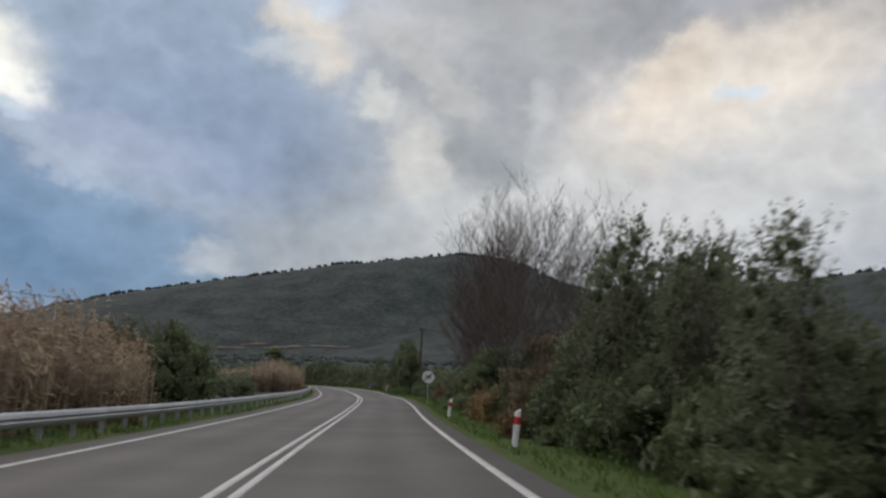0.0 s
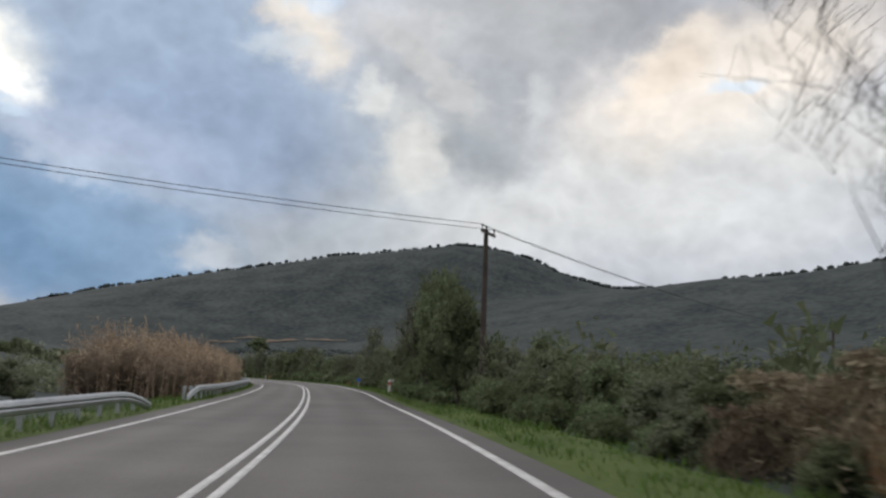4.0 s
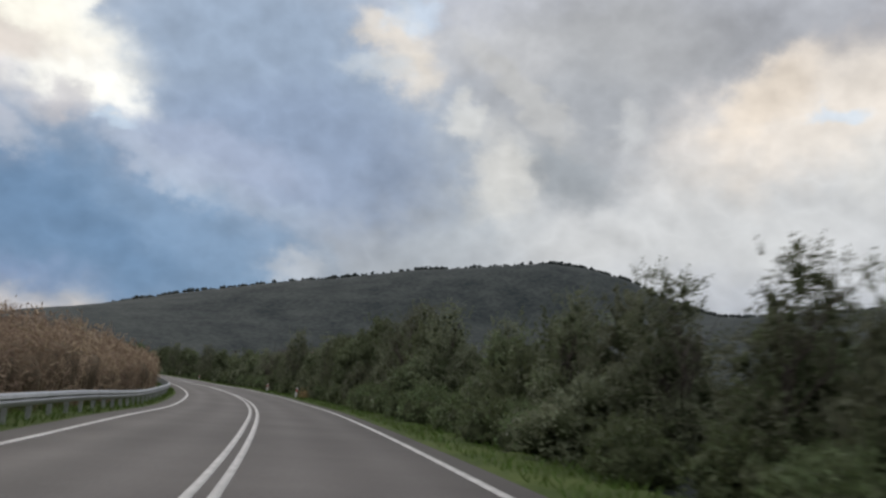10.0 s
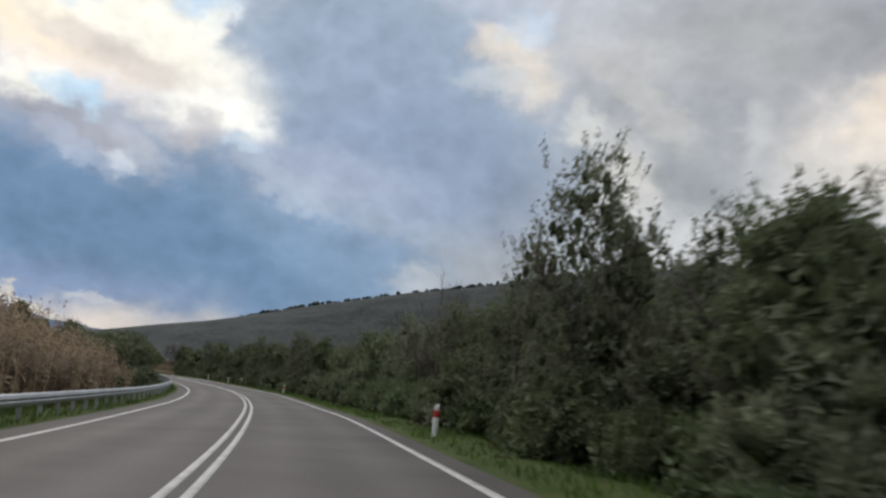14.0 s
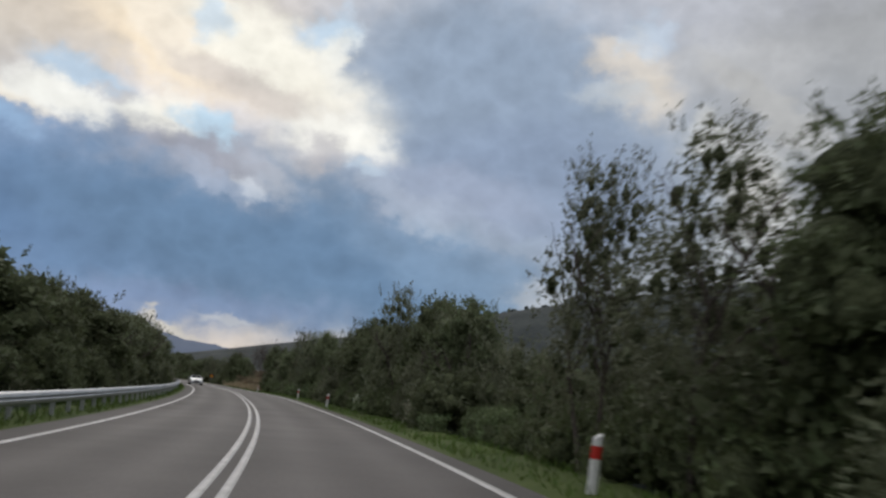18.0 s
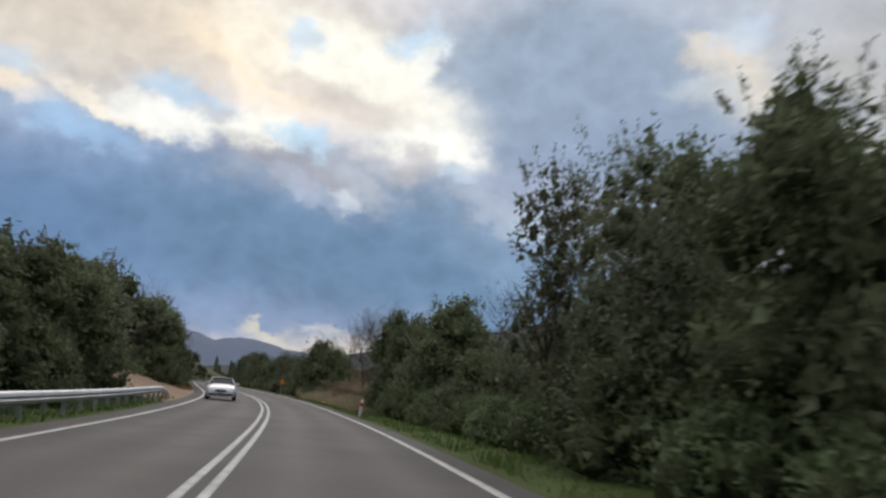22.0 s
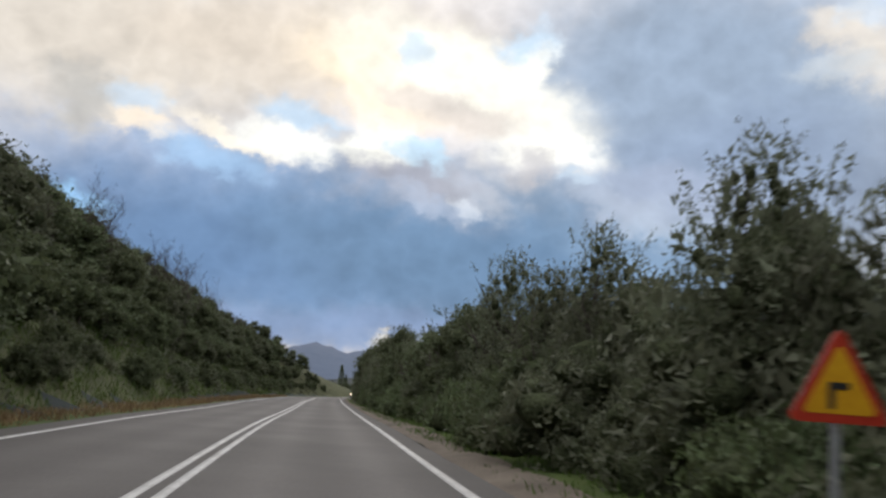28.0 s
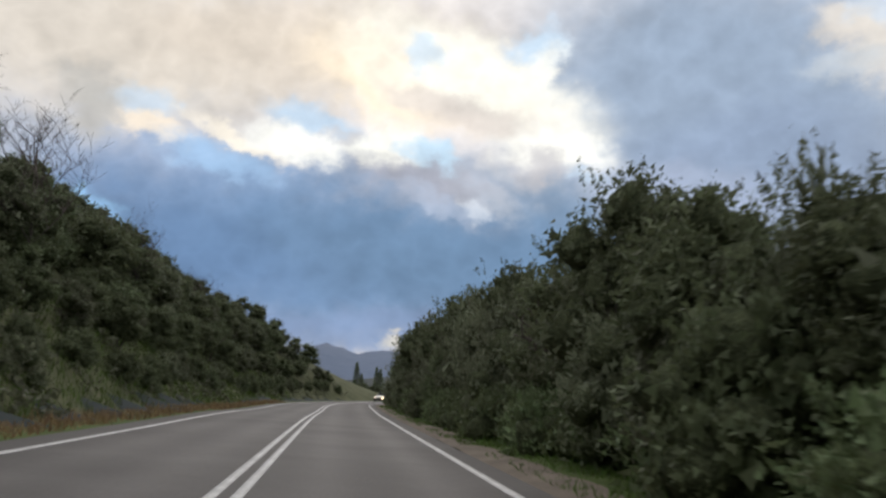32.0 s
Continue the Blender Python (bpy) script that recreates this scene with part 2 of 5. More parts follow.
cloud(51.5, 14.0, 3.20, 0.81, -12, (0.33, 0.51, 0.74), 0.7)
cloud(43.5, 15.7, 0.93, 0.51, 0, (0.54, 0.53, 0.54), 0.6)
cloud(38.2, 13.3, 3.92, 0.96, -12, (0.35, 0.36, 0.42), 0.85)
cloud(35.0, 11.5, 1.02, 0.48, -20, (0.68, 0.73, 0.80), 0.6)
cloud(37.4, 11.8, 2.34, 0.51, -25, (0.45, 0.51, 0.63), 0.45)
cloud(58.6, 16.9, 1.31, 1.84, 0, (0.46, 0.45, 0.43), 0.75)
cloud(52.5, 17.0, 0.93, 0.73, 0, (0.58, 0.55, 0.52), 0.6)
cloud(59.8, 10.3, 2.33, 0.73, -8, (0.32, 0.56, 0.82), 0.7)
cloud(59.6, 17.2, 1.59, 1.54, -20, (0.47, 0.46, 0.44), 0.7)
cloud(11.0, 19.3, 2.03, 0.81, 0, (0.53, 0.58, 0.63), 0.6)
cloud(21.4, 12.2, 5.89, 1.84, -5, (0.36, 0.41, 0.53), 0.6)
cloud(43.3, 3.4, 12.57, 1.10, 0, (0.20, 0.28, 0.45), 0.75)
cloud(38.8, 2.4, 1.29, 0.22, -14, (0.52, 0.50, 0.48), 0.55)
cloud(38.6, 2.2, 1.97, 0.29, -18, (0.59, 0.56, 0.49), 0.7)
cloud(35.2, 2.7, 1.33, 0.29, -10, (0.55, 0.56, 0.57), 0.6)
# fine billows over all
n3 = wnoise(0.2, 4, 0.5, 17.0)
bill = wn("ShaderNodeMix")
bill.data_type, bill.blend_type = "RGBA", "MULTIPLY"
bill.inputs["Factor"].default_value = 1.0
n4, n5 = wnoise(0.8, 4, 0.5, 29.0), wnoise(0.35, 3, 0.45, 71.0)
puff = wmath("ABSOLUTE", wmath("SUBTRACT", n5, 0.5))
gain = wmath("ADD", wmath("ADD", wmath("MULTIPLY", wmath("SUBTRACT", n3, 0.5), 0.5), wmath("MULTIPLY", wmath("SUBTRACT", n4, 0.5), 0.14)), wmath("ADD", wmath("MULTIPLY", puff, -0.6), 1.045))
WL.new(SKYC, bill.inputs[6])
WL.new(gain, bill.inputs[7])
back = wn("ShaderNodeBackground")
WL.new(bill.outputs[2], back.inputs[0])
back.inputs[1].default_value = 1.17
WL.new(back.outputs[0], wn("ShaderNodeOutputWorld").inputs[0])

sun_data = bpy.data.lights.new("sun", "SUN")
sun_data.energy, sun_data.angle, sun_data.color = 0.6, radians(25), (1.0, 0.93, 0.85)
sun = new("sun", sun_data)
sun.matrix_world = look((0, 0, 60), Vector((0, 0, 60)) - 10 * Vector((-math.sin(radians(38)) * math.cos(radians(24)), math.cos(radians(38)) * math.cos(radians(24)), math.sin(radians(24)))))


# ================= materials =================
def material(name, rough=0.8, metal=0.0, spec=0.3):
    m = bpy.data.materials.new(name)
    m.use_nodes = True
    b = m.node_tree.nodes["Principled BSDF"]
    b.inputs["Roughness"].default_value, b.inputs["Metallic"].default_value, b.inputs["Specular IOR Level"].default_value = rough, metal, spec
    return m, m.node_tree.nodes, m.node_tree.links, b


def mixed(name, dark, light, scale, fine=8.0, bump=0.0, rough=0.85, spec=0.2, metal=0.0, vary=0.0, island=False, far_scale=0.0, thin=0.0):
    """A two-tone noise material with fine grain, a larger stain layer, relief, and a shade of its own for each object or piece."""
    m, N, L, b = material(name, rough, metal, spec)
    tc = N.new("ShaderNodeTexCoord")
    geo = N.new("ShaderNodeNewGeometry")
    src = geo.outputs["Position"]
    a, f = N.new("ShaderNodeTexNoise"), N.new("ShaderNodeTexNoise")
    for n, s in ((a, scale), (f, scale * fine)):
        L.new(src, n.inputs["Vector"])
        n.inputs["Scale"].default_value, n.inputs["Detail"].default_value = s, 5
    mx = N.new("ShaderNodeMath")
    mx.operation = "MULTIPLY_ADD"
    L.new(f.outputs["Fac"], mx.inputs[0])
    mx.inputs[1].default_value = 0.5
    half = N.new("ShaderNodeMath")
    half.operation = "MULTIPLY"
    L.new(a.outputs["Fac"], half.inputs[0])
    half.inputs[1].default_value = 0.5
    L.new(half.outputs[0], mx.inputs[2])
    rp = N.new("ShaderNodeMapRange")
    L.new(mx.outputs[0], rp.inputs["Value"])
    rp.inputs["From Min"].default_value, rp.inputs["From Max"].default_value = 0.34, 0.66
    mc = N.new("ShaderNodeMix")
    mc.data_type = "RGBA"
    L.new(rp.outputs[0], mc.inputs["Factor"])
    mc.inputs[6].default_value, mc.inputs[7].default_value = (*dark, 1), (*light, 1)
    out = mc.outputs[2]
    if vary:
        hs = N.new("ShaderNodeHueSaturation")
        if island:
            rnd = geo.outputs["Random Per Island"]
        else:
            rnd = N.new("ShaderNodeObjectInfo").outputs["Random"]
        for key, lo, hi in (("Value", 1 - vary, 1 + vary), ("Hue", 0.5 - vary * 0.06, 0.5 + vary * 0.06)):
            q = N.new("ShaderNodeMapRange")
            L.new(rnd, q.inputs["Value"])
            q.inputs["To Min"].default_value, q.inputs["To Max"].default_value = lo, hi
            L.new(q.outputs[0], hs.inputs[key])
        L.new(out, hs.inputs["Color"])
        out = hs.outputs[0]
    if island:
        own, hs = N.new("ShaderNodeObjectInfo"), N.new("ShaderNodeHueSaturation")
        for key, lo, hi in (("Value", 0.74, 1.26), ("Hue", 0.485, 0.51)):
            q = N.new("ShaderNodeMapRange")
            L.new(own.outputs["Random"], q.inputs["Value"])
            q.inputs["To Min"].default_value, q.inputs["To Max"].default_value = lo, hi
            L.new(q.outputs[0], hs.inputs[key])
        L.new(out, hs.inputs["Color"])
        out = hs.outputs[0]
    L.new(out, b.inputs["Base Color"])
    if thin:
        tr = N.new("ShaderNodeBsdfTranslucent")
        L.new(out, tr.inputs["Color"])
        ms = N.new("ShaderNodeMixShader")
        ms.inputs[0].default_value = thin
        L.new(b.outputs[0], ms.inputs[1])
        L.new(tr.outputs[0], ms.inputs[2])
        L.new(ms.outputs[0], N["Material Output"].inputs["Surface"])
    if bump:
        bp = N.new("ShaderNodeBump")
        L.new(mx.outputs[0], bp.inputs["Height"])
        bp.inputs["Strength"].default_value, bp.inputs["Distance"].default_value = 0.8, bump
        L.new(bp.outputs[0], b.inputs["Normal"])
    return m


ASPHALT = mixed("asphalt", (0.077, 0.07, 0.065), (0.12, 0.11, 0.103), 0.35, 60, 0.004, 0.85, 0.25)


def wheel_tracks(m):
    """Polished paler bands where wheels run, an oily darker band between them, and lengthwise stains."""
    N, L = m.node_tree.nodes, m.node_tree.links
    b = N["Principled BSDF"]
    src = b.inputs["Base Color"].links[0].from_socket

    def op(kind, a, c=0.0, e=None):
        n = N.new("ShaderNodeMath")
        n.operation = kind
        for k, v in enumerate((a, c) if e is None else (a, c, e)):
            if isinstance(v, (int, float)):
                n.inputs[k].default_value = v
            else:
                L.new(v, n.inputs[k])
        return n.outputs[0]
    at = N.new("ShaderNodeAttribute")
    at.attribute_name = "across"
    d = op("ABSOLUTE", op("SUBTRACT", op("ABSOLUTE", at.outputs["Fac"]), 1.78))
    band = lambda mid, wide: op("EXPONENT", op("MULTIPLY", op("POWER", op("DIVIDE", op("SUBTRACT", d, mid), wide), 2.0), -1.0))
    geo, big = N.new("ShaderNodeNewGeometry"), N.new("ShaderNodeTexNoise")
    L.new(geo.outputs["Position"], big.inputs["Vector"])
    big.inputs["Scale"].default_value, big.inputs["Detail"].default_value = 0.09, 6
    f = op("ADD", op("ADD", op("MULTIPLY", band(0.78, 0.36), 0.07), op("MULTIPLY", band(0.0, 0.32), -0.06)), op("MULTIPLY", band(1.78, 0.3), -0.06))
    f = op("ADD", op("ADD", f, op("MULTIPLY", op("SUBTRACT", big.outputs["Fac"], 0.5), 0.5)), 1.0)
    mx = N.new("ShaderNodeMix")
    mx.data_type, mx.blend_type = "RGBA", "MULTIPLY"
    mx.inputs["Factor"].default_value = 1.0
    L.new(src, mx.inputs[6])
    L.new(f, mx.inputs[7])
    L.new(mx.outputs[2], b.inputs["Base Color"])
    L.new(op("SUBTRACT", 0.86, op("MULTIPLY", band(0.78, 0.36), 0.05)), b.inputs["Roughness"])


wheel_tracks(ASPHALT)
PAINT = mixed("road_paint", (0.3, 0.29, 0.275), (0.58, 0.57, 0.55), 2.2, 14, 0.002, 0.7, 0.3)
VERGE = mixed("verge_turf", (0.035, 0.055, 0.015), (0.09, 0.115, 0.035), 0.5, 20, 0.04, 0.95, 0.1)
GRAVEL = mixed("gravel_shoulder", (0.09, 0.075, 0.06), (0.2, 0.165, 0.13), 0.8, 30, 0.02, 0.95, 0.1)
# Blue-leaning tones: the far hill's haze is put into the ground colour.
GROUND = mixed("scrubland", (0.017, 0.024, 0.026), (0.068, 0.076, 0.071), 0.016, 7, 0.9, 0.95, 0.1)
STEEL = mixed("galvanised_steel", (0.3, 0.31, 0.32), (0.5, 0.51, 0.52), 1.2, 14, 0.001, 0.5, 0.5, 0.75)
LEAF = mixed("evergreen_leaf", (0.076, 0.094, 0.046), (0.145, 0.168, 0.088), 0.45, 6, 0, 0.65, 0.25, 0, 0.17, True, thin=0.35)
LEAF_OLIVE = mixed("olive_leaf", (0.1, 0.112, 0.068), (0.18, 0.192, 0.12), 0.45, 6, 0, 0.65, 0.25, 0, 0.17, True, thin=0.35)
LEAF_FRESH = mixed("fresh_leaf", (0.085, 0.112, 0.05), (0.155, 0.19, 0.09), 0.8, 6, 0, 0.6, 0.3, 0, 0.3, True, thin=0.3)
LEAF_PALE = mixed("pale_leaf", (0.26, 0.26, 0.18), (0.4, 0.4, 0.3), 2.0, 6, 0, 0.7, 0.2, 0, 0.2, True, thin=0.25)
LEAF_BROWN = mixed("withered_leaf", (0.15, 0.12, 0.08), (0.27, 0.218, 0.15), 0.8, 6, 0, 0.8, 0.15, 0, 0.3, True, thin=0.2)
# Darker tones put shade inside crowns and cane into colour; mottling is leaf grain.
INNER = mixed("shade_toned_foliage", (0.026, 0.032, 0.017), (0.115, 0.13, 0.07), 5.0, 3.2, 0.2, 0.95, 0.05)
DRY_INNER = mixed("shade_toned_dry_growth", (0.075, 0.058, 0.04), (0.19, 0.148, 0.105), 3.0, 6, 0.1, 0.95, 0.05)
CANE = mixed("dry_cane", (0.25, 0.186, 0.128), (0.4, 0.31, 0.22), 0.3, 10, 0, 0.9, 0.1, 0, 0.25, True, thin=0.2)
STRAW = mixed("dry_grass", (0.16, 0.105, 0.055), (0.34, 0.24, 0.13), 0.5, 10, 0, 0.9, 0.1, 0, 0.3, True, thin=0.2)
BLADE = mixed("grass_blade", (0.05, 0.085, 0.018), (0.115, 0.165, 0.04), 0.7, 8, 0, 0.7, 0.2, 0, 0.3, True, thin=0.3)
BARK = mixed("bark", (0.05, 0.042, 0.036), (0.13, 0.11, 0.095), 2.0, 8, 0.02, 0.9, 0.1)
TWIG = mixed("bare_twig", (0.06, 0.048, 0.042), (0.12, 0.1, 0.088), 1.5, 8, 0, 0.9, 0.1)
POLE_WOOD = mixed("tarred_wood", (0.035, 0.028, 0.024), (0.09, 0.07, 0.058), 1.5, 10, 0.005, 0.8, 0.2)
WHITE = mixed("white_plastic", (0.55, 0.55, 0.53), (0.8, 0.8, 0.78), 2.5, 8, 0, 0.5, 0.4)
RED = mixed("red_reflector", (0.4, 0.02, 0.015), (0.55, 0.035, 0.025), 4, 6, 0, 0.35, 0.5)
BLACK = mixed("black_paint", (0.012, 0.012, 0.013), (0.03, 0.03, 0.03), 4, 6, 0, 0.5, 0.4)
# No haze in the air: its blue-grey cast is mixed into this foliage colour.
WOOD_FAR = mixed("haze_tinted_foliage", (0.052, 0.062, 0.06), (0.08, 0.09, 0.084), 0.006, 20, 0, 0.95, 0.05, 0, 0.14, True)
# The range's blue is distance haze painted as base colour.
MOUNT = mixed("haze_blue_mountain", (0.11, 0.14, 0.2), (0.14, 0.17, 0.23), 0.002, 12, 0, 0.95, 0.05)
FIELD = mixed("ploughed_field", (0.12, 0.09, 0.068), (0.24, 0.185, 0.135), 0.02, 20, 0.1, 0.95, 0.1)


# ================= helpers for meshes =================
def mesh(name, verts, faces, mat, smooth=False):
    me = bpy.data.meshes.new(name)
    verts = np.asarray(verts, np.float32)
    if isinstance(faces, np.ndarray):
        n, k = faces.shape
        me.vertices.add(len(verts))
        me.vertices.foreach_set("co", verts.ravel())
        me.loops.add(n * k)
        me.loops.foreach_set("vertex_index", faces.astype(np.int32).ravel())
        me.polygons.add(n)
        me.polygons.foreach_set("loop_start", np.arange(0, n * k, k, dtype=np.int32))
        me.update(calc_edges=True)
    else:
        me.from_pydata([tuple(v) for v in verts], [], faces)
    if smooth:
        me.polygons.foreach_set("use_smooth", [True] * len(me.polygons))
    for q in mat if isinstance(mat, (list, tuple)) else (mat,):
        me.materials.append(q)
    me.update()
    return me


def obj(name, me, parent=None, label="", m=None):
    ob = new(name, me)
    if parent is not None:
        ob.parent = parent
    if m is not None:
        ob.matrix_basis = m
    if label:
        ob["label"] = label
    return ob


def part(name, bm, mat, parent, label=""):
    me = bpy.data.meshes.new(name)
    bm.to_mesh(me)
    bm.free()
    me.materials.append(mat)
    return obj(name, me, parent, label)


def strip(name, offs, heights, s0, s1, ds, mat, kind="structure", jitter=None):
    """A band along the road with a cross section of (offset, height) points, closed to nothing: an open sheet."""
    s = np.arange(s0, s1 + 0.01, ds)
    rows = [way(s, o, h) for o, h in zip(offs, heights)]
    V = np.stack(rows, 1)
    if jitter is not None:
        V[..., 2] += jitter(V)
    n, k = V.shape[:2]
    i = np.arange(n - 1)[:, None] * k + np.arange(k - 1)[None]
    F = np.stack([i, i + 1, i + k + 1, i + k], -1).reshape(-1, 4)
    return tagged(obj(name, mesh(name, V.reshape(-1, 3), F, mat, True)), kind=kind)


def solid(name, sections, mat, close=True):
    """A mesh from rings of equal count, skinned, with end caps."""
    V = np.concatenate(sections)
    n, k = len(sections), len(sections[0])
    F = [(i * k + j, i * k + (j + 1) % k, (i + 1) * k + (j + 1) % k, (i + 1) * k + j) for i in range(n - 1) for j in range(k)]
    if close:
        F += [tuple(range(k))[::-1], tuple((n - 1) * k + j for j in range(k))]
    return mesh(name, V, F, mat)


def box(bm, cx, cy, cz, sx, sy, sz, bevel=0.0):
    g = bmesh.ops.create_cube(bm, size=1.0, matrix=Matrix.LocRotScale((cx, cy, cz), None, (sx, sy, sz)))
    if bevel:
        es = list({e for v in g["verts"] for e in v.link_edges})
        bmesh.ops.bevel(bm, geom=es, offset=bevel, segments=2, affect="EDGES", profile=0.6)


def tube(bm, p, q, r0, r1, n=8):
    p, q = Vector(p), Vector(q)
    m = Matrix.Translation((p + q) / 2) @ (q - p).to_track_quat("Z", "Y").to_matrix().to_4x4()
    bmesh.ops.create_cone(bm, cap_ends=True, segments=n, radius1=r0, radius2=r1, depth=(q - p).length, matrix=m)


# ================= ground =================
def smooth01(u):
    u = np.clip(u, 0, 1)
    return u * u * (3 - 2 * u)


RIDGE = np.array([(-1450, 1902, -15), (-1186, 2023, 12), (-971, 2045, 69), (-869, 2069, 104), (-757, 2113, 135), (-515, 2185, 185), (-247, 2234, 236), (33, 2247, 271), (105, 2245, 267),
                  (204, 2238, 247), (316, 2225, 201), (424, 2144, 170), (453, 1836, 148), (574, 1598, 155), (754, 1517, 183), (1058, 1242, 218), (1322, 890, 201)], float)


def hill_height(x, y):
    best, num, den = np.full(x.shape, 1e9), np.zeros(x.shape), np.zeros(x.shape)
    for a, b in zip(RIDGE[:-1], RIDGE[1:]):
        d = b[:2] - a[:2]
        u = np.clip(((x - a[0]) * d[0] + (y - a[1]) * d[1]) / (d @ d), 0, 1)
        dist = np.hypot(x - a[0] - u * d[0], y - a[1] - u * d[1])
        z = a[2] + u * (b[2] - a[2])
        w = 1 / (dist**2 + 2000.0)**3
        num, den, best = num + z * w, den + w, np.minimum(best, dist)
    return num / den * (1 - smooth01(best / 800.0))


def near_profile(s, off):
    a = np.abs(off)
    left = np.interp(s, [0, 278, 333, 378, 432, 466, 484, 496, 640, 690], [-0.03, 0.0, 0.08, 0.12, 0.3, 0.42, 0.55, 0.95, 0.9, 0.0]) * np.minimum(np.clip(a - 6.3, 0, 38), 12 + 0.3 * np.clip(a - 18, 0, 26))
    bank = smooth01((off - 5.8) / 3.0) * np.interp(s, [418, 429, 446, 459], [0, 1.7, 1.5, 0])
    right = 0.02 * np.clip(a - 6, 0, 40) + bank
    return np.where(a < 4.6, -0.25, -0.1) + np.where(off < 0, left, right)


def ground_height(x, y):
    shape = x.shape
    x, y = x.ravel(), y.ravel()
    z, w = np.zeros(len(x)), np.zeros(len(x))
    near = (x > -480) & (x < 260) & (y > -260) & (y < 860)
    px, py = x[near], y[near]
    k = np.empty(len(px), int)
    for i in range(0, len(px), 4000):
        k[i:i + 4000] = ((px[i:i + 4000, None] - RX[None])**2 + (py[i:i + 4000, None] - RY[None])**2).argmin(1)
    off = (px - RX[k]) * np.cos(PSI[k]) + (py - RY[k]) * np.sin(PSI[k])
    dist = np.hypot(px - RX[k], py - RY[k])
    off = np.where(off < 0, -dist, dist)
    z[near] = RZ[k] - np.sin(RB[k]) * np.clip(off, -5, 5) + near_profile(SS[k], off)
    cut = ((off < 0) & (SS[k] > 450) & (SS[k] < 690)) | ((off > 0) & (SS[k] > 418) & (SS[k] < 462))
    z[near] -= np.where(cut, 0.9 * smooth01((dist - 4.8) / 1.5) * (1 - smooth01((dist - 15) / 5)), 0)
    w[near] = 1 - smooth01((dist - 40) / 130.0)
    base = -5.0 + 4.5 * smooth01((y - 200) / 350) * smooth01((x + 300) / 200) - 9 * smooth01((y - 480) / 300) * smooth01((-x - 190) / 200)
    high = hill_height(x, y)
    far = base * (1 - smooth01(high / 40.0)) + high + 1.5 * np.sin(x * 0.013) * np.cos(y * 0.011)
    return (z * w + far * (1 - w)).reshape(shape)


def graded(lo, hi, fine, limit):
    mid = np.arange(lo, hi + fine, fine)
    out, d, p = [], fine, mid[-1]
    while p < limit:
        d = min(d * 1.25, 60)
        p += d
        out.append(p)
    inn, d, p = [], fine, mid[0]
    while p > -limit:
        d = min(d * 1.25, 60)
        p -= d
        inn.append(p)
    return np.array(inn[::-1] + list(mid) + out)


GX, GY = np.meshgrid(graded(-350, 70, 3.0, 4600), graded(-60, 610, 3.0, 4600), indexing="ij")
GZ = ground_height(GX, GY)
nx, ny = GX.shape
ii = (np.arange(nx - 1)[:, None] * ny + np.arange(ny - 1)[None]).ravel()
tagged(obj("ground", mesh("ground", np.stack([GX, GY, GZ], -1).reshape(-1, 3), np.stack([ii, ii + ny, ii + ny + 1, ii + 1], -1), GROUND, True)),
       "rolling dark green scrubland rising to a wooded hill", "ground", kind="structure")


def ground_at(s, off):
    """The place on the ground beside the road."""
    p = way(s, off)
    z = float(np.interp(s, SS, RZ)) - math.sin(float(np.interp(s, SS, RB))) * max(-5, min(5, off)) + float(near_profile(np.array(s), np.array(off)))
    return Vector((p[0], p[1], z))


# ================= road =================
wave = lambda V: 0.01 * np.sin(V[..., 0] * 0.7) * np.cos(V[..., 1] * 0.5)
ROAD_OFF = [-4.45, -4.4, -2.2, 0, 2.2, 4.05, 4.12]
road = tagged(strip("road", ROAD_OFF, [-0.2, 0, 0.0, 0.0, 0.0, 0, -0.2], S0, S1 - 2, 2, ASPHALT), "worn grey asphalt road with smooth wheel tracks", "road")
across = road.data.attributes.new("across", "FLOAT", "POINT")
across.data.foreach_set("value", np.tile(np.array(ROAD_OFF, np.float32), len(road.data.vertices) // len(ROAD_OFF)))


def line(name, off, wide, label):
    tagged(strip(name, [off - wide / 2 - 0.003, off - wide / 2, off + wide / 2, off + wide / 2 + 0.003], [-0.01, 0.006, 0.006, -0.01], S0, S1 - 4, 1.5, PAINT), label, "road marking")


line("edge_line", LANE, 0.15, "worn white painted edge line on asphalt")
line("edge_line", -LANE_L, 0.15, "worn white painted edge line on asphalt")
line("centre_line", -0.135, 0.12, "solid white line, one of the double centre lines")
line("centre_line", 0.135, 0.12, "solid white line, one of the double centre lines")
rough = lambda V: 0.05 * np.sin(V[..., 0] * 1.9 + V[..., 1]) * np.cos(V[..., 1] * 1.3)
tagged(strip("verge", [4.0, 4.5, 5.2, 6.0, 7.0], [-0.05, -0.03, 0.02, 0.0, -0.25], S0, S1 - 4, 1.0, VERGE, jitter=rough), "strip of green turf beside the asphalt", "grass verge")
tagged(strip("verge", [-7.0, -6.0, -5.3, -4.7, -4.35], [-0.25, 0.0, 0.0, -0.03, -0.05], S0, S1 - 4, 1.0, VERGE, jitter=rough), "strip of thin turf below the guardrail", "grass verge")
tagged(strip("shoulder", [4.02, 4.3, 4.7, 5.2], [-0.012, 0.03, 0.06, 0.0], 452, 650, 1.0, GRAVEL, jitter=rough), "narrow tan gravel shoulder at the asphalt's edge", "shoulder")


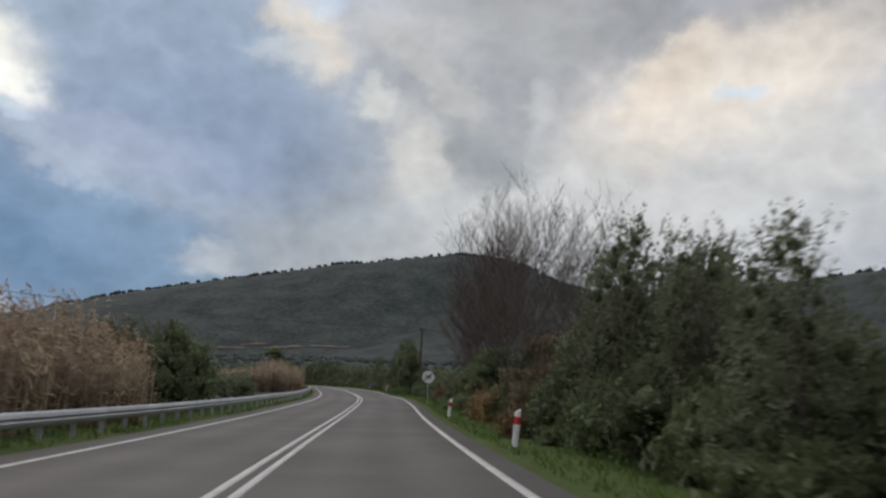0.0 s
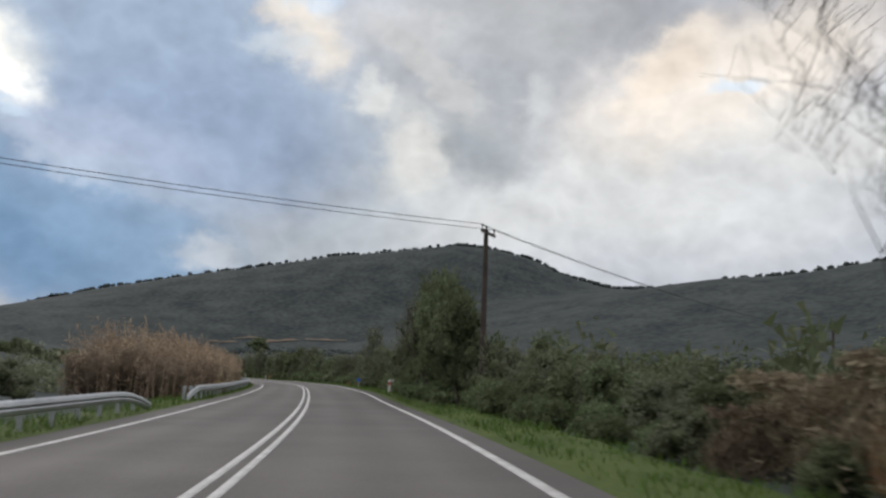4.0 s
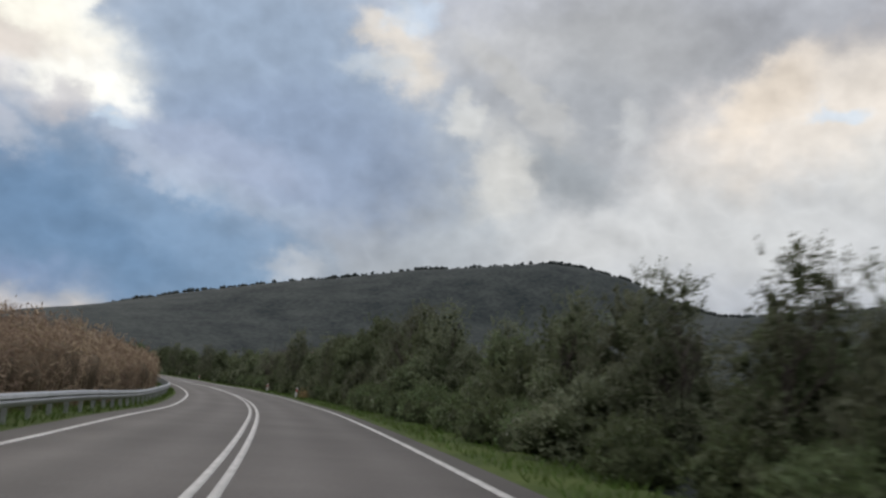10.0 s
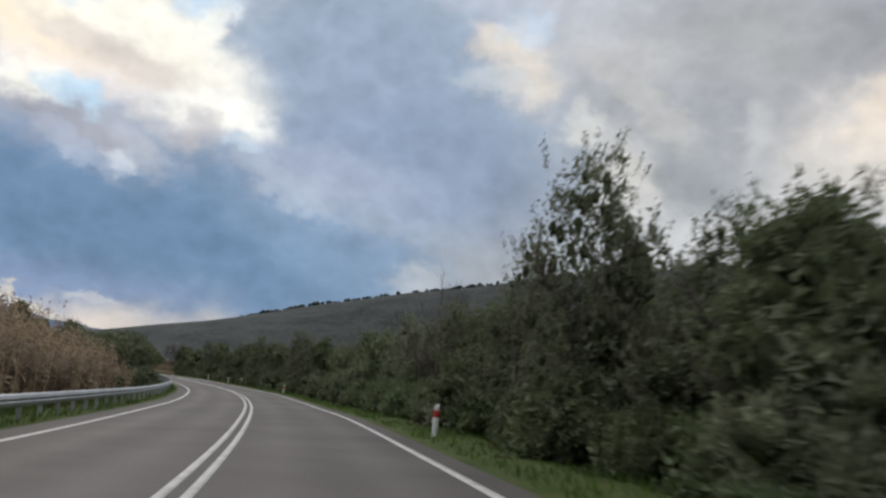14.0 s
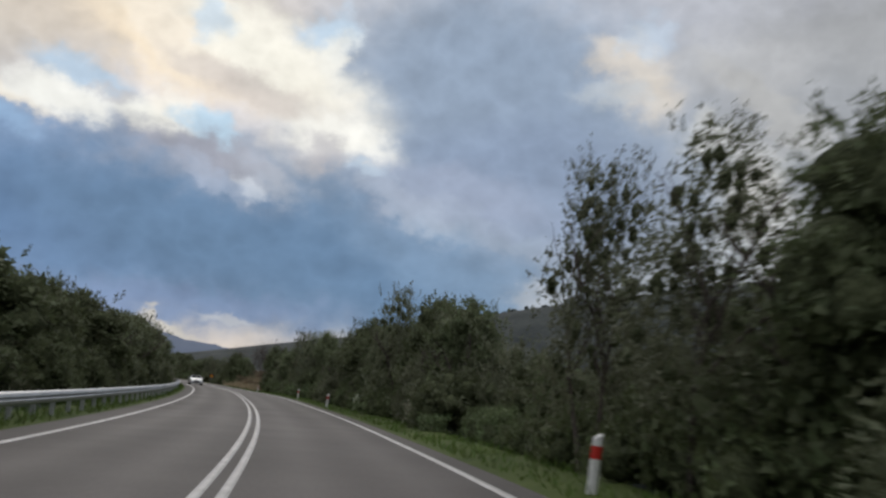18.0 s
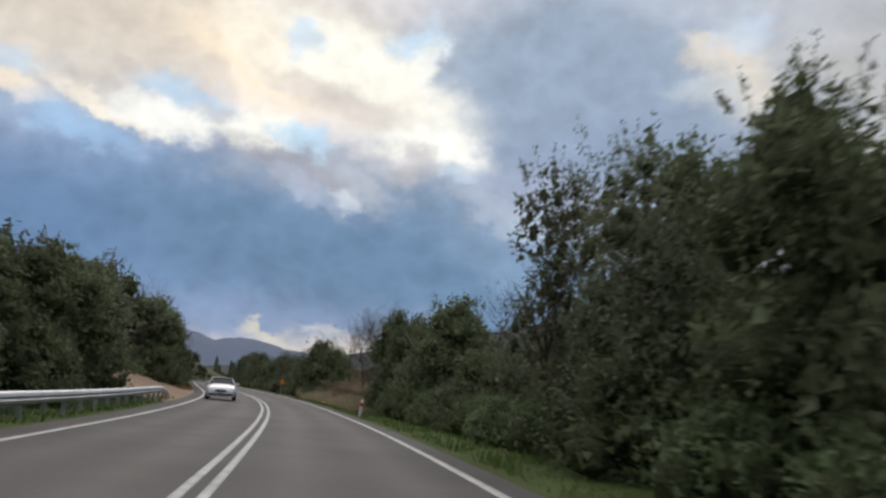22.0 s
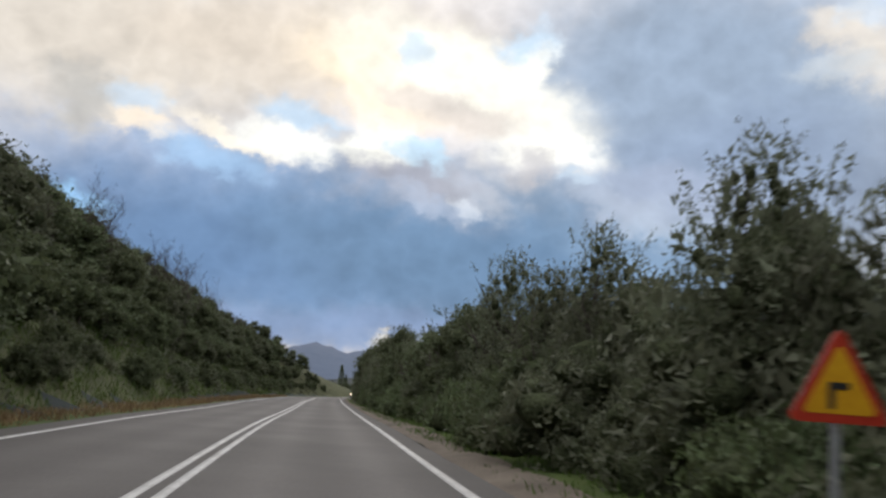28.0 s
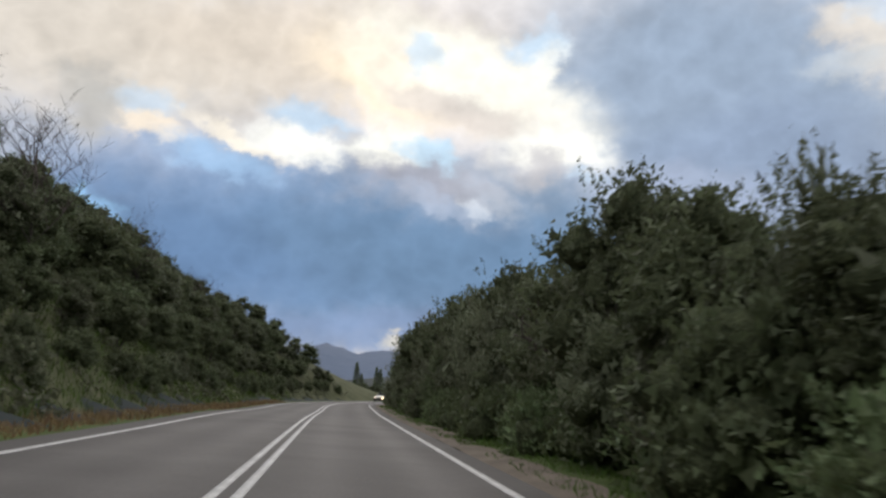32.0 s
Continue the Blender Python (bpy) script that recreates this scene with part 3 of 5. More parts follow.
def bank_sheet(s0, s1, offs, mat, label):
    """The earth of a cut bank beside the road, following its profile."""
    s = np.arange(s0, s1 + 0.01, 1.0)
    V = np.stack([way(s, o, 0.06) + np.stack([0 * s, 0 * s, near_profile(s, np.full(len(s), float(o)))], -1) for o in offs], 1)
    V[..., 2] += 0.1 * np.sin(V[..., 0] * 1.3 + V[..., 1] * 0.7) * np.cos(V[..., 1] * 1.7)
    V[:, -1, 2] -= 1.4
    n, k = V.shape[:2]
    i = (np.arange(n - 1)[:, None] * k + np.arange(k - 1)[None]).ravel()
    return tagged(obj("earth_bank", mesh("earth_bank", V.reshape(-1, 3), np.stack([i, i + 1, i + k + 1, i + k], -1), mat, True)), label, "bank", kind="structure")


TURF = mixed("rough_turf", (0.05, 0.058, 0.028), (0.115, 0.115, 0.06), 0.4, 16, 0.05, 0.95, 0.1)
TAN_EARTH = mixed("tan_earth", (0.12, 0.092, 0.06), (0.22, 0.17, 0.115), 0.5, 16, 0.05, 0.95, 0.1)
bank_sheet(450, 686, (-5.9, -6.5, -7.2, -8.4, -10, -12.5, -15, -18, -21), TURF, "rough grassy cut slope rising from the road")
bank_sheet(422, 460, (5.7, 6.2, 6.8, 7.6, 8.6, 10, 12, 15), TAN_EARTH, "low bank of tan earth beside the road")


# ================= foliage =================
def leaf_cards(rng, centres, spread, count, size, up=0.0, slim=0.45):
    """Small pointed leaves round given clump centres."""
    c = np.repeat(centres, count, 0)
    n = len(c)
    p = c + rng.normal(0, 1, (n, 3)) * np.asarray(spread)
    d = rng.normal(0, 1, (n, 3)) + np.array([0, 0, up])
    d /= np.linalg.norm(d, axis=1)[:, None]
    side = np.cross(d, rng.normal(0, 1, (n, 3)))
    side /= np.linalg.norm(side, axis=1)[:, None] + 1e-9
    L = size * rng.uniform(0.6, 1.35, (n, 1))
    nrm = np.cross(d, side)
    V = np.stack([p - d * L * 0.5 + side * L * slim * 0.4, p - d * L * 0.45 - side * L * slim * 0.5, p + d * L * 0.5 + nrm * L * 0.1], 1).reshape(-1, 3)
    F = np.arange(n * 3).reshape(-1, 3)
    return V, F


def dome_clumps(rng, n, rx, rz, z0, low=0.0, bumps=5):
    """Clump centres on and just under the skin of an uneven crown."""
    lobes = rng.normal(0, 1, (bumps, 3))
    lobes[:, 2] = np.abs(lobes[:, 2])
    lobes /= np.linalg.norm(lobes, axis=1)[:, None]
    d = rng.normal(0, 1, (n * 3, 3))
    d /= np.linalg.norm(d, axis=1)[:, None]
    d = d[d[:, 2] > low][:n]
    swell = 0.74 + 0.36 * np.max(np.clip(d @ lobes.T, 0, 1)**4, 1)
    r = swell * rng.uniform(0.72, 1.0, len(d))
    return np.stack([d[:, 0] * rx * r, d[:, 1] * rx * r, z0 + d[:, 2] * rz * r], -1)


def sprays(rng, n, rx, z0, z1, size, per=14):
    """Thin upright shoots with leaves along them, standing out of the crown's top."""
    a, q = rng.uniform(0, 2 * math.pi, n), rx * np.sqrt(rng.uniform(0, 0.8, n))
    base = np.stack([np.cos(a) * q, np.sin(a) * q, z0 + (z1 - z0) * (1 - (q / rx)**2) * 0.35], -1)
    tip = base + np.stack([np.cos(a) * 0.25, np.sin(a) * 0.25, rng.uniform(0.4, 1.0, n) * (z1 - z0)], -1)
    u = rng.uniform(0.15, 1, (n, per, 1))
    c = (base[:, None] * (1 - u) + tip[:, None] * u).reshape(-1, 3)
    V, F = leaf_cards(rng, c, 0.045, 2, size * 0.85, 0.9, 0.5)
    w = 0.007
    S = np.stack([base + [w, 0, 0], base + [-w, 0, 0], tip], 1).reshape(-1, 3)
    return np.concatenate([V, S]), np.concatenate([F, len(V) + np.arange(n * 3).reshape(-1, 3)])


def merged(*pieces):
    V, F, o = [], [], 0
    for v, f in pieces:
        V.append(v)
        F.append(f + o)
        o += len(v)
    return np.concatenate(V), np.concatenate(F)


def limb_tree(rng, height, spread, levels, start, n0, taper=0.62, lean=0.12, radius=0.13, mult=3, min_r=0.006, dense=0.5):
    """Branches of a tree as tapered four-sided limbs, grown by forking."""
    V, F = [], []

    def seg(p, q, r0, r1):
        d = (q - p)
        if d.length < 1e-4:
            return
        d.normalize()
        a = d.orthogonal().normalized()
        if r0 < 0.016:
            o = len(V)
            V.extend((p + a * r0, p - a * r0, q - a * r1, q + a * r1))
            F.append((o, o + 1, o + 2, o + 3))
            return
        b = d.cross(a)
        o = len(V)
        for c, r in ((p, r0), (q, r1)):
            for i in range(3):
                t = i * 2.0944
                V.append(c + a * (r * math.cos(t)) + b * (r * math.sin(t)))
        for i in range(3):
            F.append((o + i, o + (i + 1) % 3, o + 3 + (i + 1) % 3, o + 3 + i))

    def grow(p, d, length, r, level):
        steps = 3 if level > 0 else 5
        pts = [p]
        for k in range(steps):
            d = (d + Vector(rng.normal(0, lean, 3)) + Vector((0, 0, 0.05 * (level > 0)))).normalized()
            q = pts[-1] + d * (length / steps)
            ra = max(min_r, r * (1 - 0.5 * k / steps))
            seg(pts[-1], q, ra, max(min_r * 0.7, r * (1 - 0.5 * (k + 1) / steps)))
            pts.append(q)
            if level < levels and (level > 0 or k >= start):
                for _ in range(mult if level < 2 else mult - 1 + int(rng.random() < dense)):
                    az = rng.uniform(0, 2 * math.pi)
                    side = Vector((math.cos(az), math.sin(az), rng.uniform(0.1, 0.7))) * spread
                    grow(q, (d * 0.75 + side).normalized(), length * rng.uniform(0.42, taper), r * rng.uniform(0.38, 0.55), level + 1)
    for i in range(n0):
        az = rng.uniform(0, 2 * math.pi)
        grow(Vector((0.15 * math.cos(az) * (n0 > 1), 0.15 * math.sin(az) * (n0 > 1), -0.1)), Vector((math.cos(az) * 0.22 * (n0 > 1), math.sin(az) * 0.22 * (n0 > 1), 1)), height * 0.62 * rng.uniform(0.85, 1.1), radius, 0)
    return np.array([tuple(v) for v in V]), np.array(F)


PROTO = {}


_bm = bmesh.new()
bmesh.ops.create_icosphere(_bm, subdivisions=2, radius=1.0)
BALL_V, BALL_F = np.array([tuple(v.co) for v in _bm.verts]), np.array([[v.index for v in f.verts] for f in _bm.faces])
_bm.free()


def bodies(rng, C, R, k=0.62, tall=1.0):
    """The dense inside of each bough, shade put into its colour: an uneven closed form."""
    out = []
    for c, r in zip(C, R):
        ph = rng.uniform(0, 9, 3)
        w = 1 + 0.15 * np.sin(4.3 * BALL_V[:, :1] + ph[0]) * np.cos(3.9 * BALL_V[:, 1:2] + ph[1]) + 0.12 * np.sin(5.1 * BALL_V[:, 2:] + ph[2]) + rng.normal(0, 0.05, (len(BALL_V), 1))
        out.append((c + BALL_V * w * r * k * np.array([1, 1, tall]), BALL_F))
    return merged(*out)


def bough_leaves(rng, C, R, n, size, slim=0.5, tuft=6, loose=0.16, tall=1.0, low=-0.45, up=0.25, inner=0.32):
    """Leaves in tufts over the skin of every bough, turned mostly outwards; none inside a neighbour."""
    w = R**2 / (R**2).sum()
    m = int(n / tuft * 3.2)
    i = rng.choice(len(C), m, p=w)
    d = rng.normal(0, 1, (m * 2, 3))
    d /= np.linalg.norm(d, axis=1)[:, None]
    d = d[d[:, 2] > low][:m]
    i = i[:len(d)]
    q = C[i] + d * np.array([1, 1, tall]) * (R[i] * (1.0 + loose - (0.36 + loose) * rng.random(len(d))**1.6))[:, None]
    far = (np.linalg.norm((q[:, None] - C[None]) / np.array([1, 1, tall]), axis=2) / R[None]).min(1) > 0.62
    q, d = q[far][:n // tuft], d[far][:n // tuft]
    q, d = np.repeat(q, tuft, 0), np.repeat(d, tuft, 0)
    k = len(q)
    q = q + rng.normal(0, size * 0.9, (k, 3))
    a = d * 0.6 + rng.normal(0, 0.65, (k, 3)) + np.array([0, 0, up])
    a /= np.linalg.norm(a, axis=1)[:, None]
    nrm = d + rng.normal(0, 0.55, (k, 3)) + np.array([0, 0, 0.35])
    side = np.cross(a, nrm)
    side /= np.linalg.norm(side, axis=1)[:, None] + 1e-9
    L = size * rng.uniform(0.7, 1.5, (k, 1))
    deep = np.repeat(rng.random(k // tuft + 1) < inner, tuft)[:k, None]
    L = np.where(deep, L * 1.85, L)
    q = np.where(deep, q - d * size * 1.1, q)
    V = np.stack([q - a * L * 0.5 + side * L * slim * 0.55, q - a * L * 0.4 - side * L * slim * 0.65, q + a * L * 0.55], 1).reshape(-1, 3)
    return V, np.arange(k * 3).reshape(-1, 3)


def shrub_proto(key, seed, rx, h, leaf_mat, boughs, leaves, size, shoots, slim=0.5, up=0.25, k=0.62):
    """A dense shrub that is leafy to the ground: rounded boughs with a shade-coloured inside, leaf tufts, a few shoots.
    """
    rng = np.random.default_rng(seed)
    top = new("evergreen_shrub")
    u = np.linspace(0.0, 1.0, boughs)
    a = np.arange(boughs) * 2.4 + rng.uniform(0, 1, boughs)
    R = rng.uniform(0.32, 0.48, boughs) * rx * (1.08 - 0.25 * u)
    q = rx * 0.66 * np.sqrt(1 - 0.8 * u**3) * rng.uniform(0.7, 1.05, boughs)
    C = np.stack([np.cos(a) * q, np.sin(a) * q, R * 0.55 + u * (h - 1.5 * R) * rng.uniform(0.82, 1.0, boughs)], -1)
    C, R = np.concatenate([C, [[0, 0, h * 0.36]]]), np.append(R, rx * 0.56)
    pieces = [bough_leaves(rng, C, R, leaves, size, slim, up=up)] + ([sprays(rng, shoots * 2, rx * 0.8, h * 0.82, h * 1.0, size, 12)] if shoots else [])
    obj("crown", mesh("crown", *merged(*pieces), leaf_mat), top)
    obj("inner_crown", mesh("inner_crown", *bodies(rng, C, R, k), DRY_INNER if leaf_mat in (LEAF_BROWN,) else INNER, True), top, "inner foliage form with shade put into its dark colour")
    PROTO[key] = (top, rx, h)


def tree_proto(key, seed, rx, h, clear_h, leaf_mat, boughs, leaves, size, shoots, bark=None, slim=0.5, airy=False):
    """A tree: forked trunk, rounded boughs with a shade-coloured inside, leaf tufts; an airy one has slim upright
    plumes.
    """
    rng = np.random.default_rng(seed)
    top = new("evergreen_tree")
    V, F = limb_tree(rng, h * (0.8 if airy else 0.7), 0.7, 2, 2, 1 + seed % 2, 0.6, 0.12, 0.12 if airy else 0.16, 2, 0.009)
    obj("trunk", mesh("trunk", V, F, bark or BARK), top, "grey-brown forked trunk")
    u = rng.permutation(np.linspace(0.0, 1.0, boughs))
    a = np.arange(boughs) * 2.4 + rng.uniform(0, 1.2, boughs)
    if airy:
        R = rng.uniform(0.13, 0.25, boughs) * rx
        q = rx * 0.86 * np.clip(1.1 - u, 0, 1)**0.6 * np.sqrt(rng.uniform(0.1, 1, boughs))
        tall = 1.45
    else:
        R = rng.uniform(0.26, 0.42, boughs) * rx
        q = rx * 0.7 * np.sqrt(np.clip(1 - (1.75 * u - 0.75)**2, 0.05, 1)) * np.sqrt(rng.uniform(0.3, 1, boughs))
        tall = 1.0
    C = np.stack([np.cos(a) * q, np.sin(a) * q, clear_h + R * tall + u * (h - clear_h - 2.0 * R * tall)], -1)
    if not airy:
        C, R = np.concatenate([C, [[0, 0, clear_h + (h - clear_h) * z] for z in (0.3, 0.6)]]), np.append(R, [rx * 0.52, rx * 0.48])
    pieces = [bough_leaves(rng, C, R, leaves, size, slim, 5 if airy else 6, 0.35 if airy else 0.16, tall, -0.7, inner=0.14 if airy else 0.32)]
    if shoots:
        pieces.append(sprays(rng, shoots * 2, rx * 0.7, h * 0.89, h * 1.02, size, 14))
    obj("crown", mesh("crown", *merged(*pieces), leaf_mat), top)
    obj("inner_crown", mesh("inner_crown", *bodies(rng, C, R, 0.26 if airy else 0.62, tall), INNER, True), top, "inner foliage form with shade put into its dark colour")
    PROTO[key] = (top, rx, h)


def bare_proto(key, seed, h, spread, n0, levels=4, ivy=False, thick=0.011, dense=0.5, fine=0.0045):
    rng = np.random.default_rng(seed)
    top = new("bare_tree")
    V, F = limb_tree(rng, h, spread, levels, 1, n0, 0.64, 0.12, thick * h, 2, fine, dense)
    cut = np.linalg.norm(V[F[:, 0]] - V[F[:, 1]], axis=1) > 0.045
    obj("trunk", mesh("trunk", V, F[cut], BARK), top, "forked grey trunk and limbs")
    obj("twig_crown", mesh("twig_crown", V, F[~cut], TWIG), top, "fine leafless grey-brown twigs")
    if ivy:
        c = np.stack([rng.normal(0, 0.25, 30), rng.normal(0, 0.25, 30), rng.uniform(0.5, h * 0.45, 30)], -1)
        obj("ivy", mesh("ivy", *leaf_cards(rng, c, 0.16, 22, 0.14), LEAF), top, "dark green ivy on the trunk")
    PROTO[key] = (top, h * 0.35, h)


def cane_proto(key, seed, rx, h, n, mat):
    rng = np.random.default_rng(seed)
    top = new("cane_clump")
    a, q = rng.uniform(0, 2 * math.pi, n), rx * np.sqrt(rng.uniform(0, 1, n))
    b = np.stack([np.cos(a) * q, np.sin(a) * q, np.zeros(n)], -1)
    t = b + np.stack([rng.normal(0, 0.16, n), rng.normal(0, 0.16, n), h * rng.uniform(0.6, 1.05, n)], -1)
    yaw = rng.uniform(0, math.pi, n)
    w = np.stack([np.cos(yaw), np.sin(yaw), 0 * yaw], -1) * 0.018
    stems = np.stack([b + w, b - w, t], 1).reshape(-1, 3), np.arange(n * 3).reshape(-1, 3)
    u = rng.uniform(0.1, 1.0, (n, 9, 1))
    c = (b[:, None] * (1 - u) + t[:, None] * u).reshape(-1, 3)
    blades = leaf_cards(rng, c, 0.07, 1, 0.42, 0.5, 0.12)
    k = n // 4
    pl = leaf_cards(rng, t[:k] + [0, 0, 0.12], (0.04, 0.04, 0.14), 6, 0.16, 1.2, 0.4)
    obj("stalk_tangle", mesh("stalk_tangle", *stems, mat), top)
    obj("foliage", mesh("foliage", *merged(blades, pl), mat), top)
    if h > 2:
        obj("inner_tangle", mesh("inner_tangle", *bodies(rng, [np.array([0, 0, h * 0.42])], [rx], 0.8, h * 0.5 / rx), DRY_INNER, True), top, "dense inner cane form with shade put into its colour")
    PROTO[key] = (top, rx, h)


for i in range(4):
    shrub_proto(f"lentisk{i}", 10 + i, 1.7, 3.0, LEAF, 11, 2900, 0.11, (0, 3, 5, 7)[i], 0.6)
for i in range(3):
    shrub_proto(f"olive{i}", 20 + i, 1.6, 3.0, LEAF_OLIVE, 10, 2900, 0.11, (2, 4, 5)[i], 0.42, 0.5)
for i in range(2):
    shrub_proto(f"bramble{i}", 26 + i, 1.7, 1.6, LEAF_FRESH, 9, 2000, 0.1, 8, 0.6, 0.4)
shrub_proto("brown0", 30, 1.6, 2.6, LEAF_BROWN, 10, 2600, 0.2, 24, 0.13, 0.9, 0.32)
shrub_proto("brown1", 31, 1.4, 2.2, LEAF_BROWN, 9, 2300, 0.2, 18, 0.13, 0.9, 0.32)
shrub_proto("pale0", 34, 0.42, 0.8, LEAF_PALE, 4, 220, 0.11, 8, 0.7, 0.6, 0.5)
shrub_proto("weed0", 33, 0.42, 0.5, LEAF_FRESH, 5, 420, 0.08, 6, 0.6, 0.5, 0.6)
for i in range(3):
    tree_proto(f"oak{i}", 40 + i, 2.9, 7.0, 0.9, LEAF, 17, 6500, 0.13, (4, 6, 8)[i], None, 0.55)
for i in range(2):
    tree_proto(f"gum{i}", 50 + i, 2.7, 8.0, 1.0, LEAF_OLIVE, 52, 6200, 0.115, (6, 9)[i], None, 0.45, True)
tree_proto("oak8", 48, 2.9, 7.0, 0.05, LEAF, 15, 3000, 0.17, 2, None, 0.6)
tree_proto("oak9", 49, 2.9, 7.0, 0.05, LEAF_OLIVE, 15, 3000, 0.17, 3, None, 0.5)
for i in range(3):
    bare_proto(f"bare{i}", 60 + i, 10.0, (0.72, 0.8, 0.66)[i], (2, 1, 2)[i], levels=4, thick=0.0066, dense=0.95, fine=0.0052)
bare_proto("gnarl0", 70, 6.5, 1.05, 1, 4, True, 0.0115, 0.3, 0.0062)
bare_proto("gnarl1", 71, 6.0, 0.95, 2, 4, False, 0.0105, 0.3, 0.0062)
for i in range(3):
    cane_proto(f"cane{i}", 80 + i, 1.35, 3.1, 115, CANE)
cane_proto("tuft", 90, 0.3, 0.8, 46, STRAW)

LABELS = {
    "lentisk": ("evergreen_shrub", "dense dark green evergreen shrub, leafy to the ground", "shrub"),
    "olive": ("wild_olive_shrub", "grey-green wild olive shrub with upright shoots", "shrub"),
    "bramble": ("bramble_bush", "low fresh green bramble bush along the verge", "shrub"),
    "brown": ("withered_shrub", "withered reddish-brown shrub on the roadside", "shrub"),
    "pale": ("pale_weed", "pale cream-green leafy weed at the thicket's foot", "weed"),
    "weed": ("weed_clump", "fresh green weeds on the grass verge", "weed"),
    "oak": ("evergreen_tree", "dark evergreen oak with an uneven crown", "tree"),
    "gum": ("olive_tree", "tall grey-green tree with airy upright sprays", "tree"),
    "bare": ("bare_tree", "tall leafless tree with fine grey-brown twigs", "tree"),
    "gnarl": ("gnarled_tree", "leafless gnarled tree with crooked dark limbs", "tree"),
    "cane": ("cane_clump", "tall clump of dry tan cane behind the guardrail", "reeds"),
    "tuft": ("dry_grass_tuft", "tuft of dry straw-coloured grass", "grass"),
}
GROUPS = {"bramble": "verge brambles", "lentisk": "roadside thicket", "olive": "roadside thicket", "cane": "cane thicket", "oak": "roadside trees", "gum": "roadside trees", "bare": "bare grove", "tuft": "dry tufts", "weed": "verge weeds"}
used = set()
rnd = random.Random(5)


def plant(key, s, off, height, width=None, sink=0.05, turn=None):
    """Stand a copy of a plant beside the road."""
    proto, rx, h = PROTO[key]
    own = random.Random(int(s * 97 + off * 1013))
    kz = height / h
    kx = (width / 2 / rx) if width else kz * own.uniform(0.9, 1.15)
    p = ground_at(s, off) - Vector((0, 0, sink))
    m = Matrix.LocRotScale(p, Euler((own.uniform(-0.05, 0.05), own.uniform(-0.05, 0.05), own.uniform(0, 6.28) if turn is None else turn)), (kx, kx, kz))
    kind = key.rstrip("0123456789")
    name, label, cat = LABELS[kind]
    if key in used:
        ob = copy_thing(proto, Matrix())
    else:
        ob = proto
        used.add(key)
    ob.name = name
    ob.matrix_basis = m
    tagged(ob, label, cat, GROUPS.get(kind, ""))
    return ob


# ---- right-hand thicket: its height along the way ----
TOP = ((-20, 4), (9.5, 3.1), (11.5, 4), (13, 3.7), (16, 4.6), (18.5, 5), (22, 4.7), (25.5, 3.9), (29, 3.7), (33, 3.2), (40, 4.1), (44, 3.1), (53, 2.4), (58, 3.4), (67, 1.6), (82, 2), (94, 3.4), (101, 3.5),
       (106, 4.2), (113, 5), (120, 5.1), (122, 4.8), (124, 4.4), (127, 4.3), (131, 4.5), (138, 3.5), (141.5, 4), (152, 4.3), (157, 2.8), (162, 3.2), (174, 3.5), (181, 3.9), (193, 3.4), (197, 4.3),
       (204, 4.9), (212, 4.6), (219, 5.1), (224, 4.7), (228, 4.7), (234, 5.1), (240, 4.8), (242, 4.1), (247, 4.9), (260, 4.2), (264, 4.5), (275, 5.1), (292, 4.7), (312, 4.7), (325, 2.7), (329, 3.5),
       (332, 4), (335, 4.7), (341, 5.3), (352, 4.8), (360, 5.4), (367, 3.8), (373, 4.4), (378, 4.2), (386, 5.6), (392, 5.6), (398, 3.5), (402, 4.3), (409, 5.2), (416, 4.3), (421, 4.9), (425.5, 5),
       (427.5, 1.3), (446, 1.3), (450, 3.8), (460, 5.6), (466, 5), (471, 4.5), (478, 4.5), (485, 4.3), (491, 4.8), (497, 4.3), (505, 4.5), (509, 4.4), (513, 5.3), (520, 5.2), (526, 5.1), (535, 5.4), (545, 6), (565, 6.6), (700, 6.5))
TOP_S, TOP_H = zip(*TOP)


def hedge(s):
    return float(np.interp(s, TOP_S, TOP_H)) * 0.99


s = -18.0
while s < 640:
    h = hedge(s)
    dry = 27 < s < 38 or 58 < s < 76
    keys = ["brown0", "brown1"] if 427 < s < 447 else ["olive0", "olive1", "olive2", "lentisk1", "olive0", "olive1"] if s > 462 or 318 < s < 340 else (["lentisk0", "lentisk1", "lentisk2", "lentisk3", "olive0", "olive1", "olive2"] + (["brown0", "brown1"] * 5 if dry else []))
    low = not dry and not 427 < s < 447 and rnd.random() < 0.55
    front = min(1.7, h * rnd.uniform(0.26, 0.42)) if low else h * rnd.uniform(0.4, 0.72)
    near = 5.8 if s > 452 else 6.3
    plant(rnd.choice(["bramble0", "bramble1"] if low else keys), s + rnd.uniform(-0.5, 0.5), rnd.uniform(near - 0.1, near + 0.7) + 0.12 * front, front, min(front * 1.7, 3.4) if low else min(front * 1.25, 3.2))
    if not 427 < s < 447:
        plant(rnd.choice(keys), s + rnd.uniform(0.4, 1.4), rnd.uniform(7.7, 8.7), h * rnd.uniform(0.76, 1.06), rnd.uniform(0.8, 1.1) * max(2.4, h * 0.8))
    s += rnd.uniform(2.3, 3.1) * (1.0 if h > 3 else 0.8) * (1.3 if s > 560 else 1.0)

